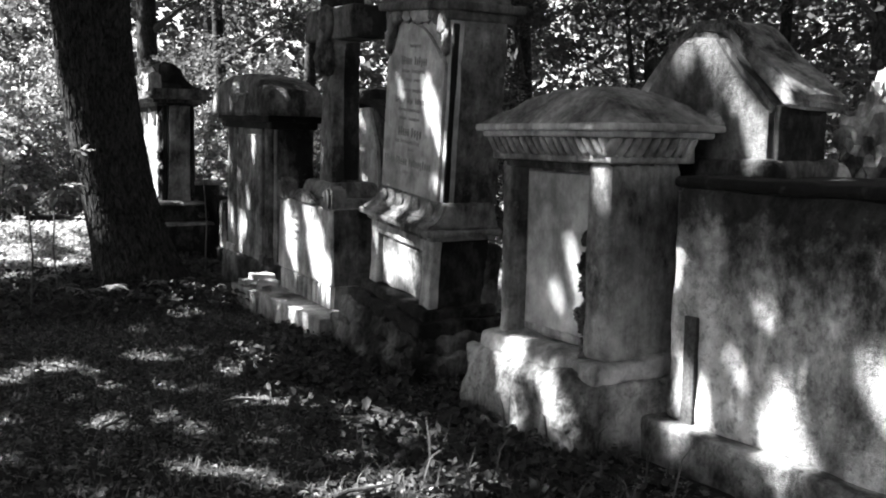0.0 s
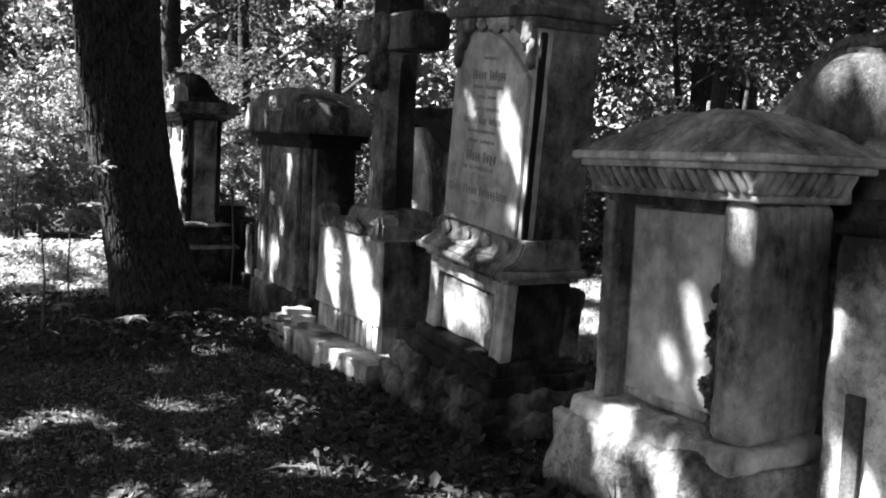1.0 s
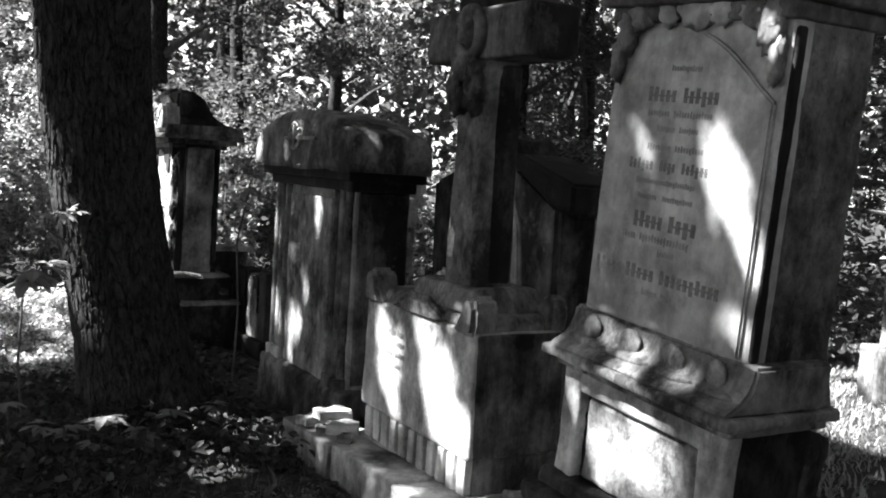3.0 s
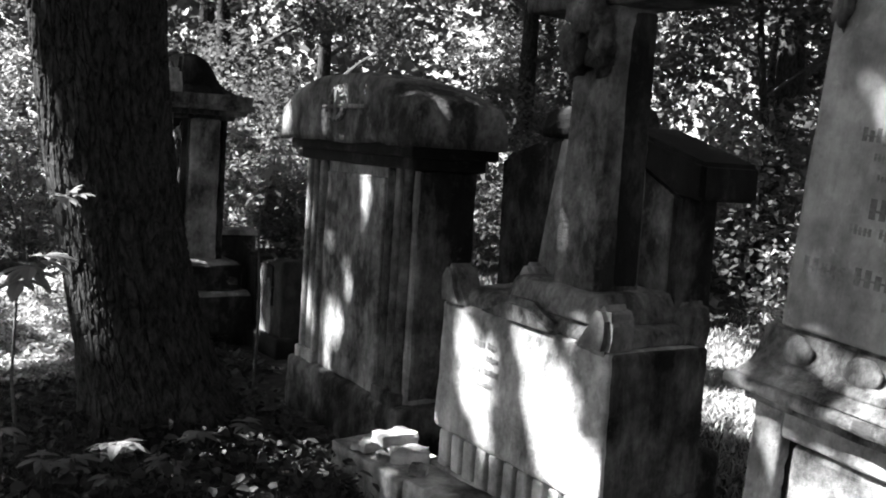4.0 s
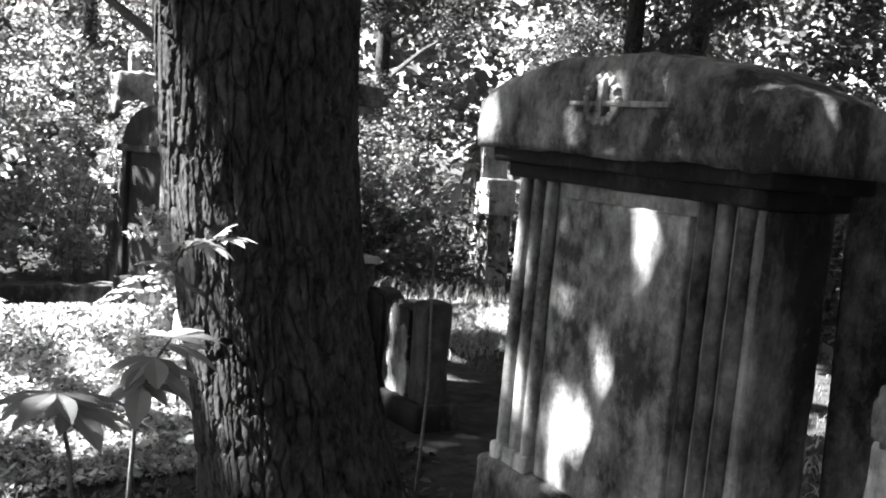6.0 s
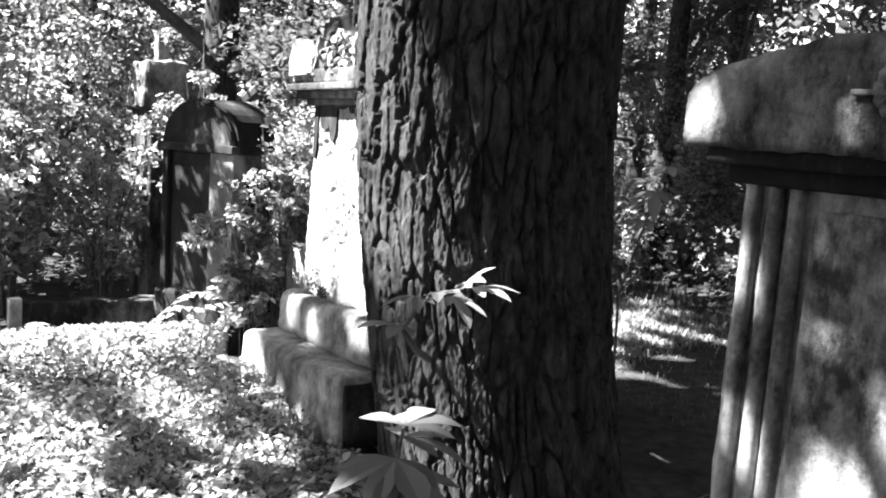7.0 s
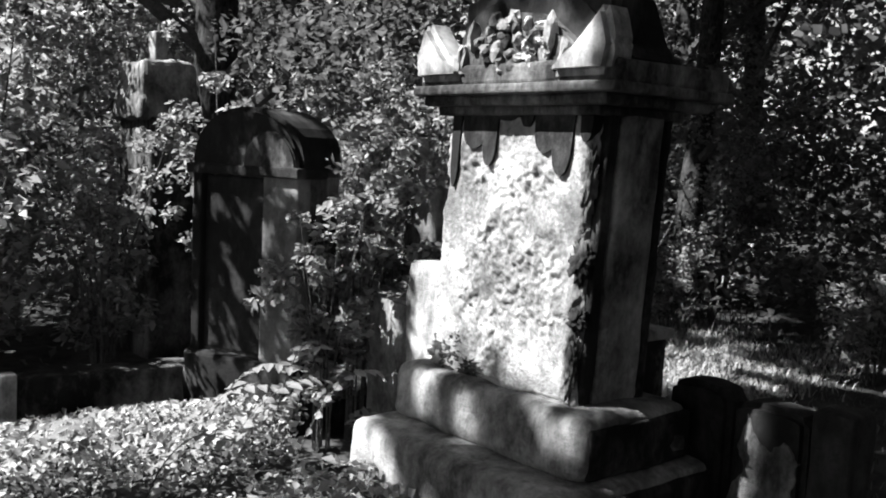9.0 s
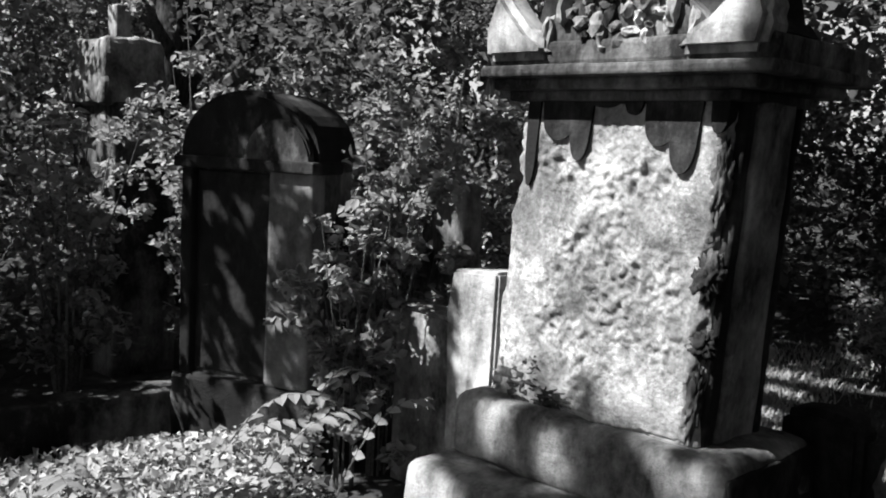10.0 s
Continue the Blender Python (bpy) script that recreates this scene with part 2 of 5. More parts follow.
def foliage(name, spots, size, material, parent=None, up=0.6, slim=0.30, spread=0.35, label="", fine=True):
    """Leaves at the given spots: folded blades, with their faces tending upwards; fine: six corners, else four."""
    spots = np.asarray(spots, float)
    n = len(spots)
    s = size * (1 + spread * RNG.standard_normal(n)).clip(0.45, 1.9)
    nn = RNG.standard_normal((n, 3)) + (0, 0, up * 2)
    nn /= np.linalg.norm(nn, axis=1, keepdims=True)
    d = RNG.standard_normal((n, 3))
    d -= (d * nn).sum(1, keepdims=True) * nn
    d /= np.linalg.norm(d, axis=1, keepdims=True)
    b = np.cross(nn, d)
    s = s[:, None]
    if not fine:
        v = np.stack([spots - d * s * 0.5, spots + b * s * slim * 1.15 + nn * s * 0.10, spots + d * s * 0.55 - nn * s * 0.05, spots - b * s * slim * 1.15 + nn * s * 0.10], 1).reshape(-1, 3)
        f = (np.arange(n)[:, None, None] * 4 + np.array([[0, 2, 1], [0, 3, 2]])).reshape(-1, 3)
        return leaf_object(name, v, f, material, parent, label)
    v = np.stack([
        spots - d * s * 0.5,
        spots - d * s * 0.12 + b * s * slim + nn * s * 0.10,
        spots + d * s * 0.28 + b * s * slim * 0.62 + nn * s * 0.07,
        spots + d * s * 0.55 - nn * s * 0.05,
        spots + d * s * 0.28 - b * s * slim * 0.62 + nn * s * 0.07,
        spots - d * s * 0.12 - b * s * slim + nn * s * 0.10,
    ], 1).reshape(-1, 3)
    f = (np.arange(n)[:, None, None] * 6 + np.array([[0, 3, 2], [0, 2, 1], [0, 5, 4], [0, 4, 3]])).reshape(-1, 3)
    return leaf_object(name, v, f, material, parent, label)


def clumps(centres, radii, per, flat=0.75):
    """Spots in a cloud round each centre, denser towards its skin."""
    out = []
    for c, r in zip(centres, radii):
        p = RNG.standard_normal((per, 3))
        p /= np.linalg.norm(p, axis=1, keepdims=True)
        p *= r * RNG.random((per, 1)) ** 0.45
        p[:, 2] *= flat
        out.append(p + c)
    return np.concatenate(out)


def blades(name, spots, height, material, lean=0.5, width=0.012):
    """Grass: bent pointed blades."""
    spots = np.asarray(spots, float)
    n = len(spots)
    h = (height * (0.5 + RNG.random(n)))[:, None]
    a = RNG.random(n) * 2 * math.pi
    d = np.stack([np.cos(a), np.sin(a), 0 * a], 1)
    w = np.stack([-np.sin(a), np.cos(a), 0 * a], 1) * width
    up = np.array([0, 0, 1.0])
    mid = spots + up * h * 0.6 + d * h * lean * 0.35
    tip = spots + up * h * 0.85 + d * h * lean * 1.1
    v = np.stack([spots - w, spots + w, mid + w * 0.7, mid - w * 0.7, tip], 1).reshape(-1, 3)
    f = (np.arange(n)[:, None, None] * 5 + np.array([[0, 1, 2], [0, 2, 3], [3, 2, 4]])).reshape(-1, 3)
    return new(name, mesh_of(name, v, f, material))


# ---- ground ----
def ground_height(x, y):
    v = Vector((x * 0.35, y * 0.35, 0))
    return noise.noise(v) * 0.05 + noise.noise(v * 4.3) * 0.018 + noise.noise(v * 17) * 0.008 - 0.02


def build_ground():
    def line(lo, hi, step):
        far = [lo - 400, lo - 150, lo - 60, lo - 30, lo - 14, lo - 6, lo - 2.5, lo - 1]
        return np.concatenate([far, np.arange(lo, hi, step), [hi + 0.5, hi + 2, hi + 5, hi + 12, hi + 30, hi + 80, hi + 200, hi + 400]])
    xs, ys = line(-4, 11, 0.11), line(-1, 19, 0.11)
    v = [(x, y, ground_height(x, y)) for x in xs for y in ys]
    m = len(ys)
    i = (np.arange(len(xs) - 1)[:, None] * m + np.arange(m - 1)).ravel()
    f = np.concatenate([np.stack([i, i + m, i + m + 1], 1), np.stack([i, i + m + 1, i + 1], 1)])
    me = mesh_of("ground", v, f, SOIL)
    me.polygons.foreach_set("use_smooth", [True] * len(me.polygons))
    return tagged(new("ground", me), "dark woodland soil with litter and trodden grass", "ground", kind="structure")


build_ground()


# ---- monuments; local x runs from the front face to the back, y along the row ----
def wide_block():
    """The long low chest-shaped grave at the start of the row."""
    t = thing("chest_tomb", 3.35, 2.55, label="long rough sandstone chest tomb with flaking face", category="tomb")
    part("plinth", rbox(-0.10, 1.05, -1.35, 1.02, -0.08, 0.19, 0.03, 0.09, 0.014), ROUGH, t)
    part("body", rbox(0, 0.98, -1.30, 0.96, 0.17, 1.36, 0.05, 0.06, 0.016, tx=0.01, ty=0.02, freq=3.5), CHEST, t, smooth=True)
    part("top_slab", rbox(-0.01, 1.0, -1.32, 0.95, 1.352, 1.41, 0.025, 0.09, 0.01), BLACK, t, "moss-blackened top slab")
    part("iron_strip", rbox(-0.022, 0.012, 0.735, 0.815, 0.17, 0.73, 0.006, 0.1, 0.002), IRON, t, "rusty iron strip on the face")
    s = thing("gabled_headstone", 3.70, 3.70, 1.40, label="gabled sandstone headstone with heavy roof on the chest tomb", category="headstone")
    body = slab([(-0.49, 0.0), (-0.49, 0.34), (-0.36, 0.46), (-0.18, 0.64), (-0.10, 0.74), (0.12, 0.76), (0.26, 0.66), (0.40, 0.50), (0.50, 0.38), (0.50, 0.0)], 0, 0.40, 0.03)
    bmesh.ops.subdivide_edges(body, edges=body.edges, cuts=3, use_grid_fill=True)
    for v in body.verts:
        v.co += Vector((1, 0.6, 0.6)) * (noise.noise(v.co * 6) * 0.022 + noise.noise(v.co * 17) * 0.008)
    part("body", body, GABLE, s)
    # dark slab that puts the dimmer light of this side into its colour
    part("side_facing", rbox(0.03, 0.38, -0.505, -0.47, 0.02, 0.36, 0.01), BLACK, s, "black side face")
    part("foot", rbox(-0.03, 0.47, -0.53, 0.53, -0.012, 0.10, 0.03, 0.06, 0.015), SOOT_SHADE, s)
    roof = slab([(-0.64, 0.33), (-0.64, 0.40), (-0.30, 0.66), (-0.12, 0.81), (0.12, 0.83), (0.30, 0.72), (0.58, 0.44), (0.58, 0.37), (0.5, 0.36), (0.28, 0.62), (0.10, 0.75), (-0.10, 0.73), (-0.5, 0.36)], 0.05, 0.38, 0.02)
    bmesh.ops.subdivide_edges(roof, edges=roof.edges, cuts=3, use_grid_fill=True)
    for v in roof.verts:
        v.co += Vector((1, 0.5, 0.8)) * (noise.noise(v.co * 7) * 0.016 + noise.noise(v.co * 21) * 0.007)
    part("roof", roof, ROOF, s, "mottled mossy roof slab")
    # what carries the headstone behind the tomb
    part("pier", rbox(0.32, 0.62, -0.45, 0.45, -1.45, 0.0, 0.02), ROUGH, s)


def roofed_tomb():
    """The near monument with hipped roof, toothed frieze and recessed panel."""
    t = thing("roofed_gravestone", 3.05, 4.13, label="sandstone gravestone with hipped roof and toothed frieze", category="gravestone")
    part("base", rbox(-0.15, 0.62, -0.57, 0.66, -0.08, 0.37, 0.05, 0.035, 0.05, tx=0.03, freq=4), ROUGH, t)
    part("ledge", rbox(-0.08, 0.57, -0.53, 0.56, 0.345, 0.46, 0.03, 0.035, 0.026, tx=0.02, freq=6), PALE, t)
    part("back_slab", rbox(0.15, 0.50, -0.47, 0.47, 0.45, 1.47, 0.03, 0.08, 0.005), STONE, t)
    part("panel", rbox(0.118, 0.152, -0.30, 0.36, 0.52, 1.40, 0.006, 0.1, 0.003), PLAQUE, t, "grey inscription panel")
    part("pilaster", rbox(0.0, 0.30, -0.50, -0.31, 0.45, 1.47, 0.045, 0.06, 0.008), STONE, t)
    part("pilaster", rbox(0.02, 0.30, 0.405, 0.485, 0.45, 1.47, 0.02, 0.06, 0.008), STONE, t)
    part("side_pier", rbox(0.10, 0.49, -0.505, -0.36, 0.45, 1.47, 0.05, 0.06, 0.006), STONE, t)
    part("lintel", rbox(0.02, 0.30, -0.49, 0.48, 1.42, 1.475, 0.012), SOOT_SHADE, t)
    frieze = part("architrave", rbox(-0.02, 0.54, -0.53, 0.54, 1.465, 1.60, 0.015), STONE, t)
    def tooth(x0, x1, y0, y1, along):
        bm = rbox(x0, x1, y0, y1, 1.495, 1.60, 0.026, 0.05, 0.003)
        for v in bm.verts:
            k = (1.60 - v.co.z) / 0.10
            v.co += Vector(((-0.050 if along == "x" else 0.022) * k, (-0.060 if along == "y" else 0.022) * k, 0))
        part("tooth", bm, STONE, frieze, smooth=True)
    for i in range(17):
        y = -0.50 + i * 0.062
        tooth(-0.068, 0.0, y, y + 0.058, "y")
    for i in range(9):
        x = -0.03 + i * 0.062
        tooth(x, x + 0.058, -0.584, -0.52, "x")
    part("eave", join(rbox(-0.07, 0.60, -0.60, 0.57, 1.595, 1.63, 0.012), rbox(-0.10, 0.64, -0.64, 0.61, 1.625, 1.665, 0.014)), PALE, t)
    bm = bmesh.new()
    nx, ny = 36, 56
    grid = []
    for i in range(nx + 1):
        row = []
        for j in range(ny + 1):
            u, v = 2 * i / nx - 1, 2 * j / ny - 1
            k = max(abs(u), abs(v))
            h = 0.20 * min(1.0, 1.12 * (1 - k ** 1.8)) + 0.016 * noise.noise(Vector((u * 3, v * 5, 1))) + 0.006 * noise.noise(Vector((u * 13, v * 19, 4)))
            row.append(bm.verts.new((0.27 + u * 0.365, -0.015 + v * 0.62, 1.655 + max(h, 0) * (1 - 0.1 * v))))
        grid.append(row)
    for i in range(nx):
        for j in range(ny):
            bm.faces.new((grid[i][j], grid[i + 1][j], grid[i + 1][j + 1], grid[i][j + 1]))
    part("roof", bm, LICHEN, t, "lichen-stained dark roof", True)
    part("broken_edge", join(*[blob(0.05 + 0.02 * math.sin(i * 1.3), -0.30 + 0.022 * math.sin(i * 2.1), 0.47 + i * 0.05, 0.045, 0.030 + 0.012 * math.sin(i * 3.7), 0.04, 0.8, 3, 9) for i in range(13)]), ROUGH, t)


def word_bars(parent, x, lines):
    """Worn engraved lines of writing, as bars, one upright bar a letter. Each line: top, height, then the words as (y, length)."""
    for z, h, words in lines:
        for y, w in words:
            n = max(2, round(w / (h * 0.72)))
            step = w / n
            top, foot = [], []
            for k in range(n):
                y1, y0 = y - step * k, y - step * (k + 0.62)
                rise, drop = z + (h * 0.25 if k == 0 or (k * 7 + n) % 4 == 0 else 0), z - h * (1.25 if (k * 5 + n) % 7 == 0 else 1.0)
                top += [(y1, rise), (y0, rise)]
                foot += [(y1, drop), (y0, drop)]
                if k < n - 1:
                    top += [(y0, z - h * 0.42), (y1 - step, z - h * 0.42)]
                    foot += [(y0, z - h * 0.56), (y1 - step, z - h * 0.56)]
            part("inscription", prism(top + foot[::-1], x - 0.0012, x + 0.004), INK if h > 0.03 else FAINT, parent)


def inscribed_stele():
    """The tall inscribed stele on a panelled pedestal, leaning towards the start of the row."""
    t = thing("inscribed_stele", 3.06, 5.94, lean=5.3, label="tall leaning sandstone stele with worn grey inscription plate", category="gravestone")
    part("footing", join(rbox(-0.22, 0.66, -0.64, 0.66, -0.12, 0.20, 0.02, 0.03, 0.045, freq=8), rbox(-0.17, 0.62, -0.58, 0.60, 0.16, 0.33, 0.015, 0.03, 0.035, freq=11)), SOOT_SHADE, t)
    part("base", join(rbox(-0.13, 0.56, -0.56, 0.54, 0.31, 0.42, 0.02, 0.03, 0.022, freq=10), rbox(-0.07, 0.50, -0.52, 0.49, 0.41, 0.49, 0.02, 0.03, 0.014, freq=10)), BLACK, t)
    part("pedestal", rbox(0.03, 0.43, -0.46, 0.44, 0.48, 0.96, 0.03, 0.04, 0.018, freq=7), BLACK, t)
    part("back_block", rbox(0.40, 0.56, -0.47, 0.45, 0.40, 0.90, 0.04, 0.04, 0.022, freq=6), SOOT_SHADE, t, "black-crusted block behind the pedestal")
    for y0, y1 in ((-0.47, -0.34), (0.33, 0.45)):
        part("corner_pilaster", rbox(-0.02, 0.06, y0, y1, 0.48, 0.96, 0.02, 0.04, 0.009), PALE, t)
    part("panel_head", rbox(-0.018, 0.05, -0.345, 0.335, 0.86, 0.957, 0.012, 0.05, 0.006), PALE, t)
    part("panel", rbox(0.008, 0.06, -0.33, 0.30, 0.50, 0.85, 0.02, 0.05, 0.016), STONE, t)
    part("cornice", join(rbox(-0.05, 0.46, -0.50, 0.48, 0.95, 0.995, 0.014, 0.05, 0.006), rbox(-0.10, 0.49, -0.53, 0.54, 0.985, 1.03, 0.018, 0.05, 0.008)), STONE, t)
    apron = profile([(-0.085, 1.028), (-0.06, 1.05), (-0.01, 1.075), (0.02, 1.11), (0.035, 1.15), (0.045, 1.20), (0.44, 1.20), (0.44, 1.15), (0.46, 1.08), (0.48, 1.028)], -0.50, 0.51)
    part("apron", softened(apron, 0.012), STONE, t, "hollow moulding under the shaft")
    for y, w in ((0.33, 0.10), (0.10, 0.12), (-0.14, 0.12), (-0.36, 0.09)):
        part("scroll", join(blob(0.0, y, 1.075, 0.030, w, 0.022, 0.2, 3, 5), blob(0.022, y + 0.02, 1.13, 0.016, w * 0.55, 0.055, 0.25, 3, 5)), STONE, t, "worn carved leaf", True)
    part("shaft", rbox(0.07, 0.49, -0.44, 0.46, 1.18, 2.42, 0.025, 0.05, 0.009, tx=0.01, ty=0.008), LID, t)
    part("shaft_face", rbox(0.055, 0.15, -0.444, 0.464, 1.185, 2.40, 0.02, 0.06, 0.004, tx=0.0, ty=0.008), PLAQUE, t, "grey front layer")
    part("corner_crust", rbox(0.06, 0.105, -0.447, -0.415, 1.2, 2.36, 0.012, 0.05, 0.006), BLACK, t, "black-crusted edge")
    arch = [(-0.405, 1.205), (-0.40, 2.10)] + [(0.018 - 0.40 * u, 2.10 + 0.25 * (1 - abs(u) ** 1.6)) for u in [1 - 2 * k / 14 for k in range(1, 14)]] + [(0.435, 2.10), (0.435, 1.205)]
    plate = part("inscription_plate", slab(arch[::-1], 0.036, 0.075, 0.008), PLAQUE, t, "worn grey inscription plate")
    word_bars(plate, 0.036, [
        (2.215, 0.018, [(0.10, 0.16)]),
        (2.125, 0.045, [(0.21, 0.16), (0.02, 0.185)]),
        (2.045, 0.020, [(0.20, 0.12), (0.06, 0.2)]),
        (1.985, 0.018, [(0.14, 0.10), (0.02, 0.10)]),
        (1.915, 0.020, [(0.18, 0.13), (0.03, 0.15)]),
        (1.850, 0.034, [(0.27, 0.14), (0.10, 0.09), (-0.02, 0.14)]),
        (1.780, 0.018, [(0.22, 0.32)]),
        (1.720, 0.018, [(0.20, 0.11), (0.06, 0.16)]),
        (1.640, 0.050, [(0.205, 0.17), (0.01, 0.155)]),
        (1.562, 0.024, [(0.26, 0.08), (0.16, 0.27)]),
        (1.510, 0.018, [(0.05, 0.09)]),
        (1.430, 0.044, [(0.395, 0.16), (0.215, 0.17), (0.02, 0.315)]),
        (1.350, 0.020, [(0.11, 0.09), (0.0, 0.06)]),
    ])
    part("crowning_cornice", join(rbox(0.02, 0.53, -0.455, 0.475, 2.38, 2.45, 0.02), rbox(-0.03, 0.57, -0.50, 0.51, 2.44, 2.50, 0.02)), SOOT_SHADE, t)
    head = [(-0.48, 2.49)] + [(0.01 - 0.46 * math.cos(a), 2.52 + 0.30 * math.sin(a) ** 1.4) for a in [math.pi * k / 14 for k in range(15)]] + [(0.49, 2.49)]
    part("pediment", slab(head[::-1], 0.02, 0.48, 0.02), SOOT_SHADE, t)
    for y, z, w, h in ((-0.35, 2.35, 0.05, 0.09), (-0.27, 2.41, 0.06, 0.06), (-0.39, 2.24, 0.03, 0.09), (0.37, 2.35, 0.05, 0.09), (0.30, 2.41, 0.06, 0.06), (0.41, 2.24, 0.03, 0.09), (0.01, 2.42, 0.09, 0.07), (-0.12, 2.41, 0.05, 0.05), (0.15, 2.41, 0.05, 0.05)):
        part("palmette", blob(0.035, y, z, 0.035, w, h, 0.6, 3, 9), PLAQUE if abs(y) < 0.2 else MID, t, smooth=True)


def cross_monument():
    """The stone cross on a big pedestal, with a long low step and rubble on it."""
    step = thing("grave_step", 2.76, 7.65, label="low sandstone kerb step, sunlit and chipped", category="kerb")
    for y0, y1, d in ((-1.02, -0.36, 0.0), (-0.352, 0.41, 0.01), (0.418, 1.14, -0.012)):
        part("kerb_stone", rbox(d, 0.36, y0, y1, -0.1, 0.19 + d * 0.4, 0.012, 0.04, 0.010), MID, step)
    t = thing("cross_monument", 3.0, 7.595, lean=1.6, label="sandstone cross on a heavy streaked pedestal", category="monument")
    part("base", rbox(0.02, 0.66, -0.66, 0.66, -0.1, 0.20, 0.03), STONE, t)
    footing = part("footing", rbox(0.05, 0.58, -0.60, 0.58, 0.19, 0.39, 0.02, 0.06, 0.008), SOOT_SHADE, t)
    for i in range(11):
        y = -0.585 + i * 0.105
        part("rib", rbox(0.008, 0.07, y, y + 0.075, 0.20, 0.385, 0.014, 0.1, 0.006), PALE, footing)
    pedestal = part("pedestal", rbox(0.0, 0.56, -0.62, 0.60, 0.385, 1.02, 0.025, 0.06, 0.007, tx=0.005, ty=0.012), PALE, t)
    part("pedestal_top", rbox(0.02, 0.55, -0.58, 0.56, 1.01, 1.10, 0.04, 0.06, 0.012, tx=0.03, ty=0.03), STONE, t)
    for x0, x1 in ((-0.02, 0.14), (0.45, 0.57)):
        for y, f in ((-0.60, 1), (0.58, -1)):
            part("corner_horn", slab([(y, 1.0), (y - f * 0.014, 1.08), (y - f * 0.012, 1.15), (y + f * 0.02, 1.20), (y + f * 0.07, 1.205), (y + f * 0.11, 1.17), (y + f * 0.13, 1.11), (y + f * 0.17, 1.05), (y + f * 0.22, 1.0)][::f], x0, x1, 0.035), MID, t, "curled corner horn")
    # this side gets less light: the shade is added as a darker layer
    part("side_facing", rbox(0.02, 0.552, -0.6235, -0.58, 0.388, 1.015, 0.02, 0.06, 0.005, ty=0.006), SOOT_SHADE, t, "dark streaked side")
    part("front_scroll", slab([(-0.30, 1.0), (-0.27, 1.06), (-0.18, 1.09), (-0.10, 1.13), (0.08, 1.13), (0.16, 1.09), (0.25, 1.06), (0.28, 1.0)][::-1], -0.012, 0.10, 0.03), STONE, t)
    part("socle", rbox(0.03, 0.50, -0.50, 0.14, 1.09, 1.22, 0.03, 0.06, 0.008, tx=0.03, ty=0.04), STONE, t)
    part("shaft", rbox(0.10, 0.36, -0.375, -0.105, 1.21, 2.40, 0.02, 0.06, 0.008, tx=0.02, ty=0.022), LID, t)
    part("side_fillet", rbox(0.20, 0.345, -0.379, -0.30, 1.23, 2.36, 0.02, 0.1, 0.003, ty=0.019), BLACK, t, "black side of the shaft")
    word_bars(pedestal, 0.0, [(0.885, 0.024, [(0.30, 0.10), (0.18, 0.07)]), (0.825, 0.022, [(0.27, 0.06), (0.19, 0.10)]), (0.765, 0.024, [(0.31, 0.09), (0.20, 0.12)]), (0.70, 0.020, [(0.26, 0.14)])])
    arm = part("cross_arm", rbox(0.10, 0.40, -0.73, 0.23, 2.37, 2.63, 0.02, 0.08, 0.006), SOOT_SHADE, t)
    part("cross_head", rbox(0.105, 0.385, -0.35, -0.07, 2.62, 3.0, 0.02, 0.08, 0.006), BLACK, t)
    ring = bmesh.new()
    tube(ring, [(0.085, -0.24 + 0.10 * math.cos(a), 2.50 + 0.12 * math.sin(a)) for a in [2 * math.pi * k / 16 for k in range(17)]], [0.035] * 17, 8)
    part("wreath", ring, SOOT_SHADE, arm, "carved wreath", True)
    for y, z, w, h in ((0.02, 2.32, 0.12, 0.08), (0.09, 2.20, 0.09, 0.11), (0.03, 2.52, 0.07, 0.08), (-0.06, 2.20, 0.06, 0.10)):
        part("drapery", blob(0.08, y - 0.26, z, 0.045, w, h, 0.7, 3, 11), SOOT_SHADE, t, "carved drapery knot", True)
    for x, y, w, d, h, a, m in ((2.86, 8.55, 0.26, 0.12, 0.08, 20, RUBBLE), (2.95, 8.30, 0.24, 0.14, 0.09, -30, RUBBLE), (2.88, 8.10, 0.16, 0.10, 0.06, 50, STONE), (3.02, 8.52, 0.20, 0.13, 0.075, -8, RUBBLE), (2.84, 8.36, 0.13, 0.09, 0.05, 70, STONE), (2.93, 8.43, 0.27, 0.13, 0.085, 5, RUBBLE)):
        z = 0.243 if (x, y) == (2.93, 8.43) else 0.186
        b = part("brick_rubble", rbox(-w * 0.4, w * 0.4, -d * 0.42, d * 0.42, 0, h * 0.7, 0.006, 0.025, 0.016, freq=13), m)
        b.matrix_basis = pose(x, y, z, 3, 2, a)
        tagged(b, "broken pale brick lying on the grave step", "rubble", "rubble on the step")


